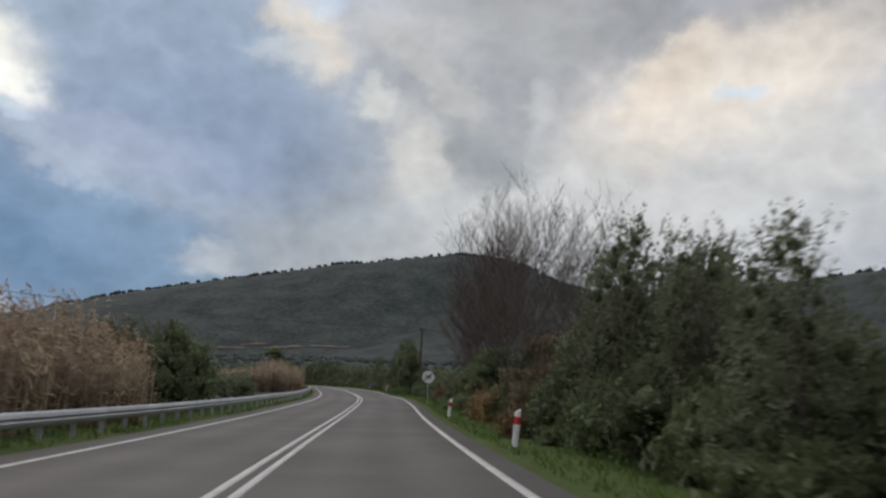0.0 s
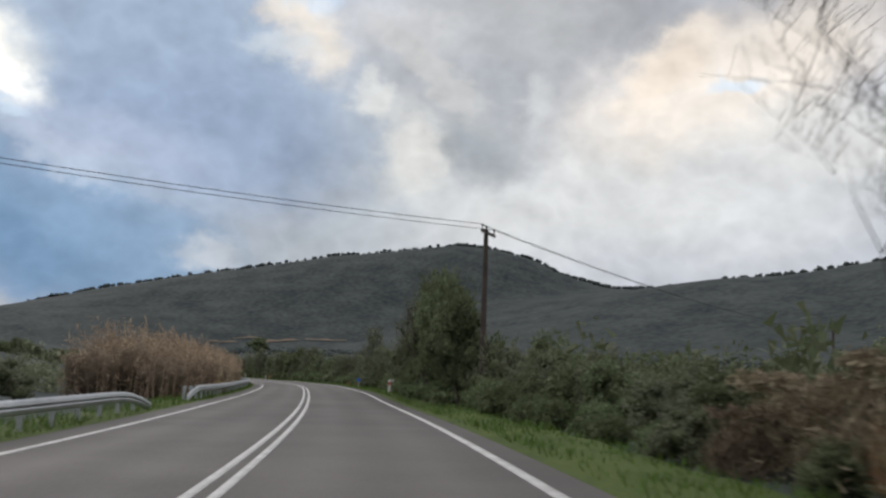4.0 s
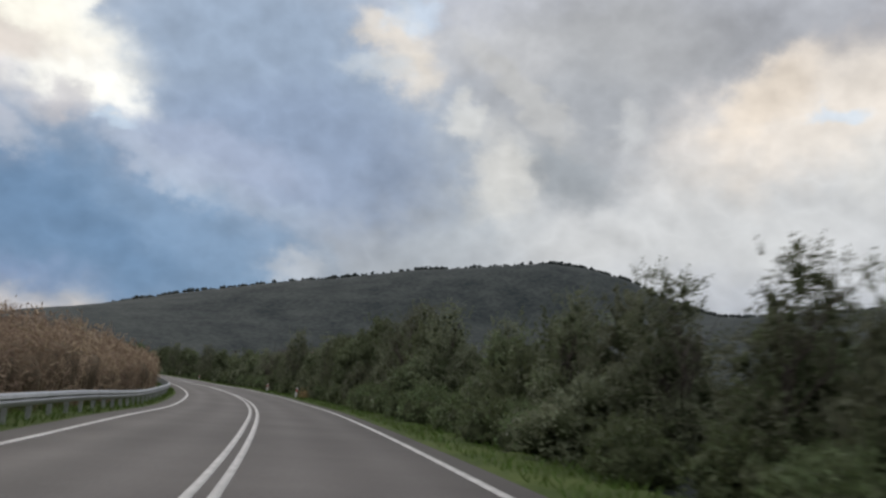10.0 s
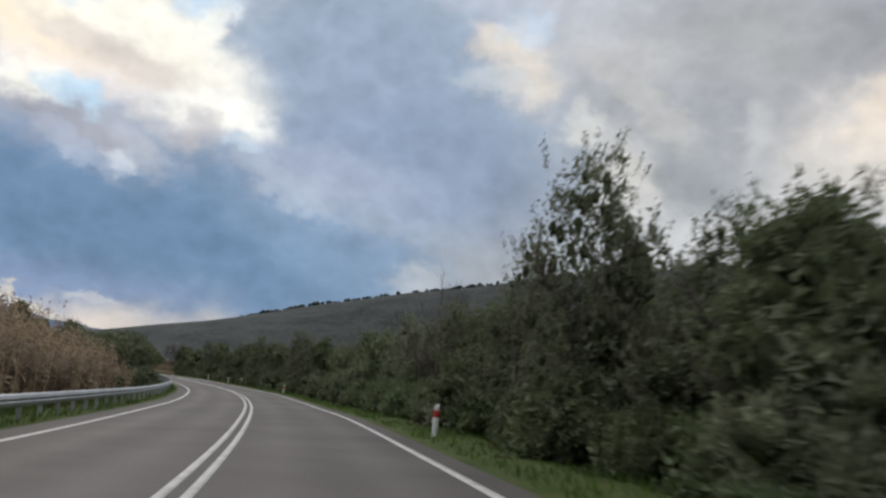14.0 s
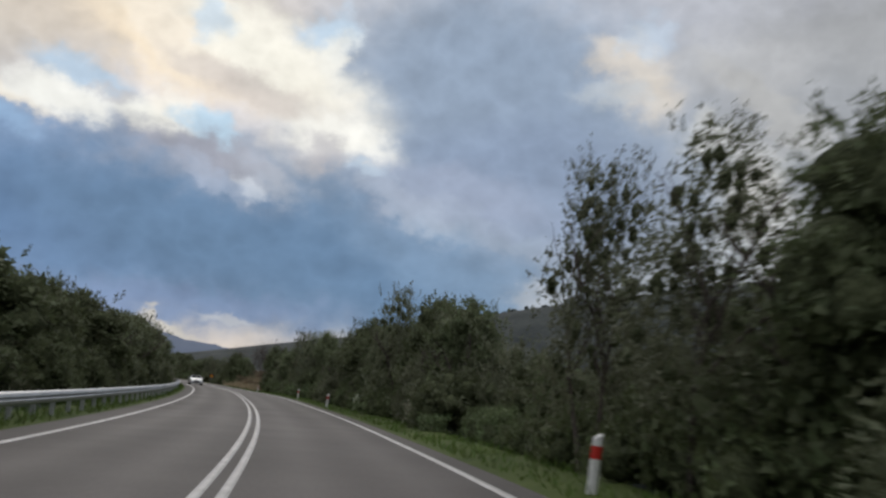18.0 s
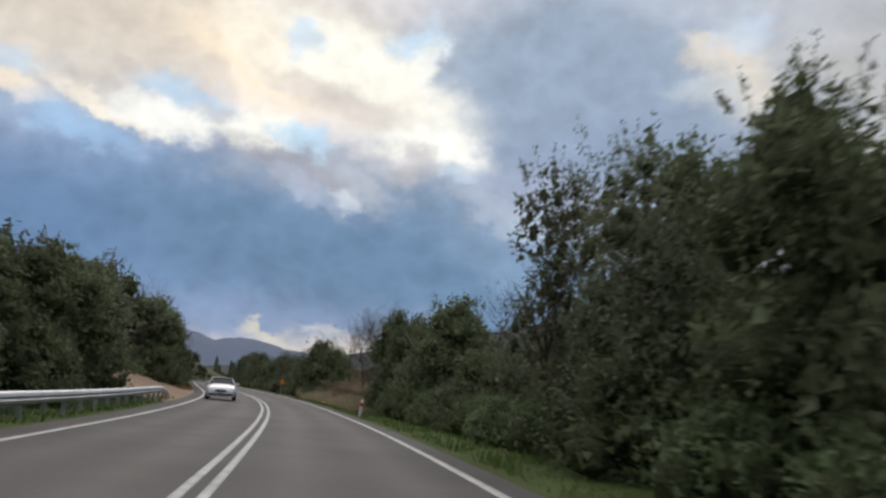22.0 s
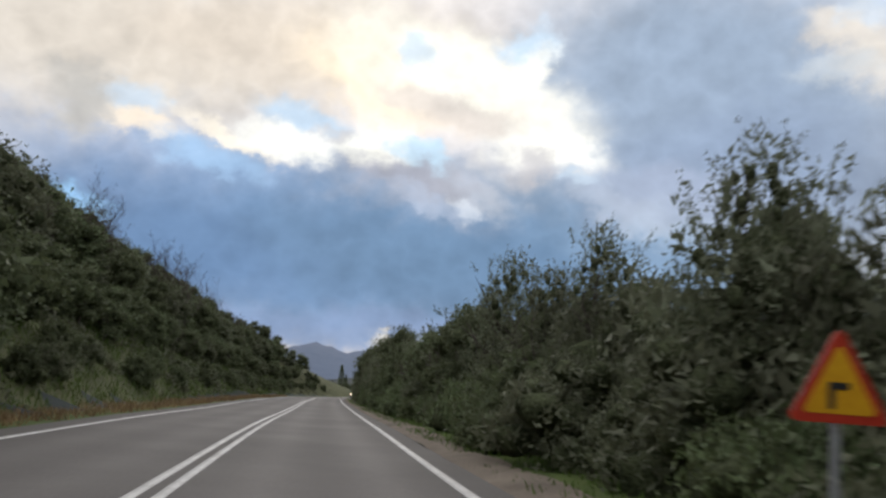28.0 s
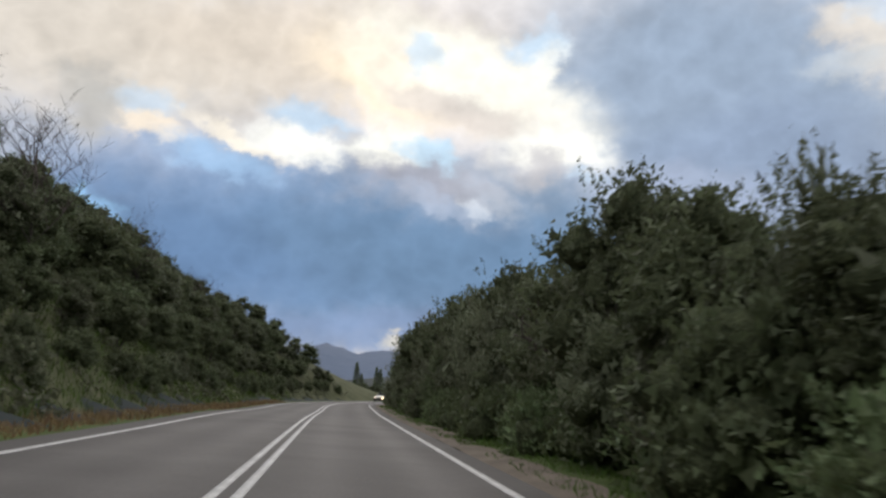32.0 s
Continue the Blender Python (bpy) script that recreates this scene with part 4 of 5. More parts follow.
# single trees that stand out of it
for key, ts, off, h, w in (
        ("gum0", 18.8, 6.9, 5.2, 3.0), ("gum1", 14.8, 6.9, 4.2, 2.6), ("gum0", 11, 6.9, 3.7, 2.6), ("gum1", 22, 7.5, 5.2, 3), ("oak1", 355.3, 7.0, 5.6, 4.2), ("oak0", 508.5, 7.4, 4.5, 4), ("oak1", 512.8, 7.6, 4.9, 4),
        ("gum0", 112, 6.1, 5.7, 3.6), ("oak1", 108, 6.4, 6.8, 3.8), ("oak2", 104.5, 6.4, 6.3, 3.6), ("oak0", 101, 6.6, 5.2, 3.2), ("oak2", 118, 7.8, 5.4, 4),
        ("gum1", 143, 6.2, 5.6, 3.2), ("gum0", 139.3, 6.1, 3.6, 2.5), ("gum1", 137, 6.4, 2.9, 2.2), ("gum0", 158.8, 6.6, 3.4, 2.2),
        ("gum1", 162, 7.6, 3.7, 2.2), ("gum0", 167, 7.6, 3.9, 2.3), ("gum1", 170.5, 7.8, 3.9, 2.2), ("gum1", 191, 7.8, 3.9, 2.4), ("gum0", 174, 7.4, 3.7, 2.6), ("gum1", 178.5, 7.5, 3.9, 2.8), ("gum0", 183.5, 7.6, 4.0, 2.8),
        ("gum0", 199, 7.6, 5.0, 3.6), ("gum1", 204, 7.6, 5.5, 3.4), ("gum0", 207.5, 7.6, 5.5, 3.2), ("gum1", 211, 7.6, 5.1, 3.4), ("oak2", 219, 7.8, 6.0, 4),
        ("gum0", 226.5, 7.6, 4.6, 3), ("gum1", 236, 7.6, 5.4, 4), ("oak0", 232, 8, 5.4, 4), ("gum0", 246, 7.8, 4.6, 3.2), ("oak1", 242.8, 7.4, 4.2, 3.4), ("oak0", 258.5, 7.4, 4.3, 3.4), ("gum1", 249.5, 6.6, 6.4, 3.4), ("gum0", 253.5, 6.6, 5.2, 3.0),
        ("gnarl1", 265, 6.6, 4.7, 2.8), ("gum1", 262.2, 6.5, 4.4, 2.4), ("gum0", 278, 7.8, 5.2, 3.6), ("oak2", 296, 8.4, 5.4, 4.6),
        ("gum0", 314.5, 6.4, 5.6, 3.6), ("gum1", 318.8, 6.3, 6.2, 3.3), ("oak1", 312, 8, 5.4, 4.2), ("gum1", 346, 6.6, 6.6, 3.6), ("oak0", 341, 7.8, 5.8, 4.4), ("oak1", 336.5, 8, 5.2, 4), ("oak2", 354, 8.2, 5.3, 4), ("oak0", 360.5, 7.8, 5.9, 5),
        ("gum1", 364.3, 7, 5.3, 3), ("oak1", 373, 7.8, 5.0, 4), ("oak2", 382.5, 7.6, 6.0, 4.4), ("gum0", 386.5, 6.8, 6.2, 4), ("gum1", 390.8, 6.6, 6.6, 3.8), ("oak0", 388, 8.5, 6.6, 4.4),
        ("gnarl0", 403, 8.2, 5.4, 3.4), ("oak1", 409, 7.8, 5.6, 4.6), ("oak2", 413, 8, 4.3, 4), ("oak0", 421.5, 7.8, 5.0, 4.2), ("oak1", 425, 7.8, 5.5, 3.8),
        ("gnarl0", 441.2, 7.2, 5.9, 3.0), ("gnarl1", 434.6, 7.4, 5.6, 3.6), ("gnarl0", 432, 7.6, 5.4, 3.8), ("gnarl1", 430.6, 7.8, 5.2, 3.4), ("gnarl1", 439.5, 10.5, 5.0, 3.2),
        ("gnarl0", 457, 9, 6.2, 4), ("oak2", 460, 7.6, 5.9, 5), ("oak0", 454, 8, 4.6, 4), ("gum0", 474.5, 7.6, 5.0, 3.4), ("gum1", 485, 7.6, 4.6, 3.0), ("gum0", 488.5, 7.4, 5.4, 3.8), ("gum1", 492.5, 7.6, 4.9, 3.2), ("gum1", 497.5, 7.8, 4.5, 3),
        ("gum0", 502, 7.6, 5.0, 3.6), ("oak0", 530, 7.4, 6.4, 4.6), ("oak1", 525.5, 7.5, 4.9, 4.4), ("oak2", 522, 7.6, 4.2, 4), ("oak2", 503.5, 7.6, 4.6, 4), ("oak1", 499.5, 7.7, 5.0, 4), ("oak0", 496, 7.6, 4.6, 4), ("gum0", 481, 7.4, 4.9, 3), ("oak0", 260.2, 7.5, 4.2, 3.6), ("oak2", 43, 7.2, 3.4, 3.4), ("oak0", 47, 7.4, 3.4, 3.6), ("oak1", 51, 7.6, 3.5, 3.4), ("oak0", 121.4, 7.2, 4.6, 3.2), ("oak1", 228.6, 7.7, 5.0, 4), ("oak2", 224, 7.8, 4.8, 4),
        ("gum1", 529.5, 7.8, 5.4, 4), ("oak1", 535, 7.8, 5.9, 4.6), ("oak2", 545, 7.8, 6.4, 5), ("oak0", 556, 8, 6.8, 5), ("oak1", 566, 8, 7.4, 5), ("oak2", 580, 8, 7.0, 6), ("oak0", 596, 8, 7.2, 6), ("oak1", 614, 8, 7.2, 6), ("oak2", 632, 8, 7.2, 6),
        ("bare0", 30.5, 7, 4.8, 3), ("bare1", 34.5, 6.9, 7.4, 4), ("bare2", 38.5, 6.9, 9.2, 4.6), ("bare0", 43, 7.2, 8.4, 4.6), ("bare1", 47.5, 7.1, 9.4, 5), ("bare2", 52, 7.2, 10.0, 5.4), ("bare0", 56.5, 7.4, 10.2, 5.6), ("bare1", 61.5, 7.2, 10.8, 6.2), ("bare2", 49, 10, 9.4, 6), ("bare0", 41, 10.5, 8, 5), ("bare2", 66, 8, 7.6, 4.6), ("bare1", 72.5, 7.6, 6.0, 4.6), ("bare1", 54, 9, 9.4, 5.4), ("bare2", 59, 8.8, 9.6, 5.6), ("bare0", 63.8, 7.8, 8.6, 5), ("bare1", 36.5, 8.8, 7.6, 4.4)):
    plant(key, ts, off, h, w)

# ---- left: cane behind the rail, then trees on a rising slope ----
for a, b, h0, step in ((-24, 33.5, 3.3, 1.8), (109.1, 284.6, 3.3, 1.95)):
    s = a
    while s < b:
        fade = min(1.0, 0.55 + (b - s) / 30.0) if b > 220 else 1.0
        plant(rnd.choice(["cane0", "cane1", "cane2"]), s, -rnd.uniform(7.2, 7.9), h0 * rnd.uniform(0.78, 0.95) * fade, 2.8)
        plant(rnd.choice(["cane0", "cane1", "cane2"]), s + 0.9, -rnd.uniform(9.0, 11.0), h0 * rnd.uniform(0.98, 1.18) * fade, 3.0)
        s += rnd.uniform(0.9, 1.15) * step
for ts, off, h, w in ((41.5, -8.6, 4.2, 4.4), (45.4, -8.4, 4.0, 4.2), (49, -9.4, 3.4, 4), (44, -11, 4.4, 5), (62.7, -12.8, 2.4, 4)):
    plant(rnd.choice(["lentisk0", "lentisk1", "lentisk2"]), ts, off, h, w)
for ts, off, h in ((69, -9, 1.6), (76.5, -12, 1.9), (84, -11, 1.8), (92.8, -13, 2.0), (100.3, -12, 2.1), (72.7, -18, 2.6), (89, -20, 2.8), (104.1, -19, 3.0), (81.5, -27, 3.4), (99.1, -30, 3.4), (116.6, -24, 3.4), (131, -27, 3.6)):
    plant(rnd.choice(["lentisk0", "olive0", "olive1", "lentisk2"]), ts, off, h, h * 1.4)
WALL = ((279, 3.4), (287, 3.3), (310, 4.2), (319, 4.9), (330, 5.8), (337, 4.9), (350, 5.7), (358, 5.1), (365, 5.9), (373, 5.7), (389, 6.4), (399, 6.1), (410, 6.3), (420, 7.4), (436, 7.8), (447, 8),
        (455, 8.8), (474, 9.8), (483, 9), (490, 7.6), (496, 8.5), (510, 8.1), (528, 7.5), (541, 7), (548, 6.9), (568, 8.4), (580, 8.4), (613, 7), (680, 6.5))
s = 280.0
while s < 650:
    wall = float(np.interp(s, *zip(*WALL)))
    lay = 413 < s < 446
    rows = ((-7.7, 0.22), (-9.8, 0.4), (-13, 0.66), (-18, 0.55)) if s > 488 else ((-7.3, 0.5), (-8.9, 1.0), (-12.5, 0.88))
    for off, part_h in rows:
        if lay:
            if off > -8:
                continue
            off -= 4.4
        if off < -16 and s < 302:
            continue
        q = s + rnd.uniform(-1.2, 1.2)
        foot = ground_at(q, off).z - float(np.interp(q, SS, RZ))
        hh = max(1.6, wall * part_h * rnd.uniform(0.84, 1.02) - (foot if off < -8 and s < 488 else 0))
        key = rnd.choice(["lentisk0", "lentisk1", "olive0"] if off > -8 else ["oak8", "oak9", "oak8"] if off < -11 else ["oak8", "oak9", "oak8", "oak1"])
        plant(key, q, off + rnd.uniform(-0.6, 0.6), hh, min(hh, 6.5) * rnd.uniform(0.9, 1.15))
    s += rnd.uniform(3.6, 4.6)
for ts, off, h, w in ((430, -12.2, 6.2, 6), (435, -12.2, 6.8, 6.4), (440.5, -12.2, 7.4, 6.6), (446, -12.2, 7.8, 6.6), (452, -12, 8.2, 6.4)):
    plant(rnd.choice(["oak8", "oak9"]), ts, off, h, w)
for ts in (416, 420, 423.5, 427, 431, 434.5, 438, 442, 446, 449):
    plant(rnd.choice(["lentisk0", "lentisk2", "olive0"]), ts, -10.6 - rnd.uniform(0, 0.8), rnd.uniform(1.8, 2.8), 3.6)
for ts, off, h, w in ((541, -13.5, 6.0, 4.4), (550, -11.8, 7.4, 5.5), (572, -13, 6.2, 4), (600, -13, 6.0, 5), (518, -13, 6.2, 4.4), (480, -11, 8.6, 5)):
    plant(rnd.choice(["gnarl1", "gnarl0"]), ts, off, h, w)

for ts, off, h, w in ((428.4, 6.6, 0.9, 1.8), (431, 6.4, 0.7, 1.6), (434, 6.7, 0.9, 2), (437, 6.5, 0.8, 1.8), (440, 6.8, 0.9, 2), (443, 6.5, 0.9, 1.9), (446, 6.9, 1.2, 2.2), (449.5, 7, 1.5, 2.4), (430, 8.4, 1.3, 2.2), (433, 8.8, 1.2, 2.4), (436, 8.3, 1.4, 2.2), (438.6, 8.8, 1.2, 2.4), (441.5, 8.4, 1.3, 2.4), (444.6, 8.6, 1.4, 2.2),
                      (30.5, 7, 1.6, 2.2), (34.5, 7.2, 2.2, 2.4), (61.5, 7.2, 1.6, 2.4), (65, 7, 1.5, 2.4), (69.5, 7.4, 1.5, 2.6), (74, 7.6, 1.4, 2.4)):
    plant(rnd.choice(["brown0", "brown1"]), ts, off, h, w)

# weeds and dry tufts on the verges
for ts, off, k in ((3, 5.4, 1.3), (6, 6.0, 1.6), (9, 5.6, 1.4), (20, 5.6, 1.1), (41.8, 5.6, 0.9), (49.1, 5.3, 1.0), (52.7, 5.5, 1.2), (59, 5.6, 1.0), (64, 5.7, 1.1), (99.1, 5.5, 1.4), (102.8, 5.8, 1.5), (106.6, 5.5, 1.7), (110.4, 5.4, 1.5), (120.2, 5.5, 1.0), (131, 5.6, 0.9), (151.4, 5.7, 1.0), (240.6, 5.6, 1.1), (260.4, 5.7, 1.5), (284.6, 5.6, 1.2), (331.6, 5.8, 1.4), (349.6, 5.7, 1.2), (492.9, 5.9, 1.8), (501.7, 6.0, 2.0), (510.4, 6.0, 2.2), (518.8, 5.9, 2.0), (524.4, 6.0, 2.0)):
    plant("weed0", ts, off, 0.5 * k, 0.9 * k)
for ts, off, k in ((23, 5.4, 0.8), (33.3, 5.7, 1.1), (36, 5.9, 1.1), (69, 6, 0.9), (151.4, 5.4, 0.4), (157.3, 5.3, 0.4), (233.2, 4.95, 0.8), (423.3, 5.8, 0.7), (429.9, 5.7, 0.8), (437.7, 5.9, 0.8), (445.4, 5.8, 0.8), (27.3, -5.6, 0.7), (119, -5.4, 0.9)):
    for _ in range(1):
        plant("tuft", ts + rnd.uniform(-0.5, 0.5), off + rnd.uniform(-0.2, 0.9 if ts > 420 else 0.2), k * rnd.uniform(0.8, 1.1), k * 0.7)

# pale-leaved weeds at the foot of the thicket
for ts, off, h in ((205.6, 5.9, 0.8), (206.3, 6.1, 0.6), (259.8, 5.6, 0.7), (260.4, 5.5, 0.55), (336.4, 5.9, 0.9), (345.6, 5.8, 0.7), (128, 6.0, 0.6), (497, 5.7, 0.7)):
    plant("pale0", ts, off, h, h * 0.8)


def prickly_pear(seed, n):
    """A cactus of flat oval pads, each one a part."""
    g = np.random.default_rng(seed)
    top = new("prickly_pear")
    bm = bmesh.new()
    bmesh.ops.create_uvsphere(bm, u_segments=12, v_segments=7, radius=1.0, matrix=Matrix.Diagonal((0.13, 0.03, 0.2, 1)))
    me = bpy.data.meshes.new("pad")
    bm.to_mesh(me)
    bm.free()
    me.polygons.foreach_set("use_smooth", [True] * len(me.polygons))
    me.materials.append(CACTUS)
    tips = [(Vector((g.normal(0, 0.25), g.normal(0, 0.25), 0.0)), Vector((0, 0, 1))) for _ in range(4)]
    for i in range(n):
        p, d = tips[int(g.integers(max(0, len(tips) - 9), len(tips)))]
        d = (d * 0.8 + Vector(g.normal(0, 0.5, 3)) + Vector((0, 0, 0.35))).normalized()
        q = d.to_track_quat("Z", "Y") @ Euler((0, 0, g.uniform(0, 3.1))).to_quaternion()
        k = g.uniform(0.8, 1.25)
        obj("pad", me, top, "", Matrix.LocRotScale(p + d * 0.17 * k, q, (k, k, k)))
        tips.append((p + d * 0.33 * k, d))
    return tagged(top, "pale green prickly pear with flat oval pads", "cactus")


CACTUS = mixed("cactus_pad", (0.16, 0.2, 0.12), (0.27, 0.3, 0.2), 3.0, 6, 0.003, 0.6, 0.3, 0, 0.2)
for ts, off, n, seed in ((351.5, 6.2, 44, 3), (350.4, 5.9, 26, 4)):
    prickly_pear(seed, n).matrix_basis = Matrix.Translation(ground_at(ts, off) - Vector((0, 0, 0.05)))


def cypress():
    top = new("cypress_tree")
    g = np.random.default_rng(77)
    z = g.uniform(0.3, 9, 420)
    r = 0.85 * np.clip(np.minimum(z / 1.2, (9.4 - z) / 4.5), 0.05, 1)
    a = g.uniform(0, 6.28, 420)
    obj("crown", mesh("crown", *leaf_cards(g, np.stack([np.cos(a) * r, np.sin(a) * r, z], -1), 0.12, 8, 0.3, 1.2, 0.5), LEAF), top)
    obj("trunk", solid("trunk", [np.array([(0.14 * math.cos(t), 0.14 * math.sin(t), h) for t in np.linspace(0, 6.28, 8, endpoint=False)]) for h in (-0.3, 8.0)], BARK), top, "straight dark trunk")
    return top


def far_place(az, dist):
    x, y = -196.6 - math.sin(radians(az)) * dist, 456.3 + math.cos(radians(az)) * dist
    return Vector((x, y, float(ground_height(np.array([x]), np.array([y]))[0]) - 0.1))


first = cypress()
for i, (az, dist, h) in enumerate(((42.02, 330, 13), (40.75, 330, 11.5), (40.5, 330, 11), (41.7, 336, 9))):
    m = Matrix.LocRotScale(far_place(az, dist), None, (h / 9.4, h / 9.4, h / 9.4))
    ob = first if i == 0 else copy_thing(first, m)
    ob.matrix_basis = m
    tagged(ob, "slim dark cypress rising above far trees", "tree", "cypresses")
for az, dist, h in ((39.4, 215, 5), (40.1, 240, 5), (40.9, 225, 5), (41.6, 250, 5.5), (42.4, 235, 5.5), (43.1, 250, 6), (43.9, 240, 6.5), (44.6, 235, 7), (45.4, 230, 7.5), (46.2, 225, 7.5), (38.6, 240, 5.5), (37.8, 250, 6)):
    ob = plant(rnd.choice(["oak8", "oak9"]), 640, -20, h, h * 1.5)
    ob.matrix_basis = Matrix.LocRotScale(far_place(az, dist), Euler((0, 0, rnd.uniform(0, 6))), (h / 5.4, h / 5.4, h / 7.0))


# one great round tree out on the plain
ob = plant("oak1", 640, -20, 9, 15)
ob.matrix_basis = Matrix.LocRotScale((-99.6, 541, float(ground_height(np.array([-99.6]), np.array([541.0]))[0]) - 0.3), None, (2.6, 2.6, 1.4))
DRY = mixed("dead_grass", (0.23, 0.185, 0.125), (0.4, 0.325, 0.225), 0.6, 10, 0, 0.9, 0.1, 0, 0.3, True, thin=0.25)


# ================= uncountable cover =================
def blades(name, n, s_range, off_range, length, mat, label, seed, bank=False):
    rng = np.random.default_rng(seed)
    s, off = rng.uniform(*s_range, n), rng.uniform(*off_range, n)
    p = way(s, off, -0.03)
    if bank:
        p[:, 2] += near_profile(s, off) + 0.1
    d = np.stack([rng.normal(0, 0.35, n), rng.normal(0, 0.35, n), np.ones(n)], -1)
    L = length * rng.uniform(0.5, 1.3, (n, 1)) * (0.6 + 0.8 * (np.sin(s * 0.7) * np.sin(s * 0.23 + 1) * 0.5 + 0.5))[:, None]
    yaw = rng.uniform(0, math.pi, n)
    w = np.stack([np.cos(yaw), np.sin(yaw), 0 * yaw], -1) * 0.016
    V = np.stack([p + w, p - w, p + d * L * 0.6 - w * 0.6, p + d * L * 0.6 + w * 0.6, p + d * L + np.array([0.05, 0.02, -0.06]) * L], 1).reshape(-1, 3)
    i = np.arange(n) * 5
    F = np.concatenate([np.stack([i, i + 1, i + 2, i + 3], -1), np.stack([i + 3, i + 2, i + 4, i + 4], -1)])
    me = bpy.data.meshes.new(name)
    me.from_pydata(V.tolist(), [], [tuple(f) for f in F[:n].tolist()] + [tuple(f[:3]) for f in F[n:].tolist()])
    me.materials.append(mat)
    return tagged(obj(name, me), label, "grass", kind="stuff")


blades("verge_grass", 36000, (-20, 520), (4.35, 6.3), 0.17, BLADE, "short fresh green grass along the verge", 101)
blades("verge_grass", 10000, (520, 600), (4.35, 6.3), 0.15, BLADE, "short fresh green grass along the verge", 102)
blades("rail_grass", 24000, (-20, 420), (-6.6, -4.6), 0.2, BLADE, "thin green grass below the guardrail", 103)
blades("dry_verge_grass", 13000, (446, 600), (-6.8, -4.6), 0.28, STRAW, "dry yellowed grass at the foot of the slope", 104)
blades("dry_bank_grass", 34000, (425, 456), (5.0, 13.0), 0.75, DRY, "tangled dry brown grass on the bank", 105, True)


def lumps(name, P, R, mat, label, seed, flat=0.8):
    """Small uneven eight-cornered tree heads, far away, in one mesh."""
    rng = np.random.default_rng(seed)
    base = np.array([(1, 0, 0), (0, 1, 0), (-1, 0, 0), (0, -1, 0), (0.45, 0.45, 0.75), (-0.55, 0.35, 0.85), (-0.1, -0.55, 0.8), (0, 0, -0.9)], float)
    tri = np.array([(0, 1, 4), (1, 2, 5), (1, 5, 4), (2, 3, 6), (2, 6, 5), (3, 0, 6), (0, 4, 6), (4, 5, 6), (1, 0, 7), (2, 1, 7), (3, 2, 7), (0, 3, 7)])
    n = len(P)
    a = rng.uniform(0, 6.28, n)
    k = base[None] * rng.uniform(0.7, 1.3, (n, 8, 1))
    x, y = k[..., 0] * np.cos(a)[:, None] - k[..., 1] * np.sin(a)[:, None], k[..., 0] * np.sin(a)[:, None] + k[..., 1] * np.cos(a)[:, None]
    V = P[:, None] + np.stack([x, y, k[..., 2] * flat], -1) * R[:, None, None]
    F = (tri[None] + (np.arange(n) * 8)[:, None, None]).reshape(-1, 3)
    return tagged(obj(name, mesh(name, V.reshape(-1, 3), F, mat)), label, "woods", kind="stuff")


rng = np.random.default_rng(7)
ru = rng.uniform(0, len(RIDGE) - 1.001, 900)
rp = np.array([RIDGE[int(u)] + (u % 1) * (RIDGE[int(u) + 1] - RIDGE[int(u)]) for u in ru])
rx, ry = rp[:, 0] + rng.normal(0, 22, 900), rp[:, 1] + rng.normal(0, 22, 900)
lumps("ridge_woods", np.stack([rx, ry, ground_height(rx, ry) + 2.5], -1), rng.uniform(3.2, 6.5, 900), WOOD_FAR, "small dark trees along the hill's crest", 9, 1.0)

# scrub in the middle distance, both sides
def scrub(name, n, s_range, off_range, lo, hi, seed, mat, label):
    g = np.random.default_rng(seed)
    out = []
    for _ in range(n):
        s, off = g.uniform(*s_range), g.uniform(*off_range)
        p = ground_at(s, off)
        z = float(ground_height(np.array([p.x]), np.array([p.y]))[0])
        h = g.uniform(lo, hi)
        c = dome_clumps(g, 14, h * 0.62, h, 0.0, -0.02, 3) + np.array([p.x, p.y, z])
        out.append(leaf_cards(g, c, h * 0.12, 11, h * 0.17, 0.2, 0.6))
    return tagged(obj(name, mesh(name, *merged(*out), mat)), label, "scrub", kind="stuff")


scrub("scrub_thicket", 420, (-10, 470), (11, 34), 2.0, 3.6, 21, LEAF, "dark green scrub behind the roadside thicket")
scrub("scrub_thicket", 300, (40, 480), (34, 120), 2.2, 4.6, 22, LEAF_OLIVE, "grey-green scrub on the valley side")
scrub("scrub_thicket", 160, (-10, 280), (-60, -13), 1.8, 3.6, 23, LEAF_OLIVE, "grey-green scrub beyond the cane")
scrub("slope_scrub", 620, (486, 650), (-14, -6.9), 0.7, 1.7, 24, LEAF_OLIVE, "low grey-green scrub covering the cut slope")
scrub("slope_scrub", 420, (486, 640), (-9.5, -6.6), 0.5, 1.0, 25, LEAF_FRESH, "low green weeds at the foot of the slope")
scrub("slope_scrub", 160, (410, 490), (-15, -9), 0.8, 1.9, 26, LEAF, "low dark scrub behind the lay-by")
blades("slope_grass", 26000, (484, 620), (-12, -6.2), 0.4, BLADE, "rough green grass on the cut slope", 107, True)
vx, vy = rng.uniform(-560, 420, 4200), rng.uniform(150, 800, 4200)
dd = np.array([((a - RX)**2 + (b - RY)**2).min() for a, b in zip(vx, vy)])**0.5
ok = (dd > 45)
vx, vy = vx[ok], vy[ok]
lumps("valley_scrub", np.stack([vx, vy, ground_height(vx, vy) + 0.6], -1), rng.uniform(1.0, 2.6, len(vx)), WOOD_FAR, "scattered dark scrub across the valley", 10)

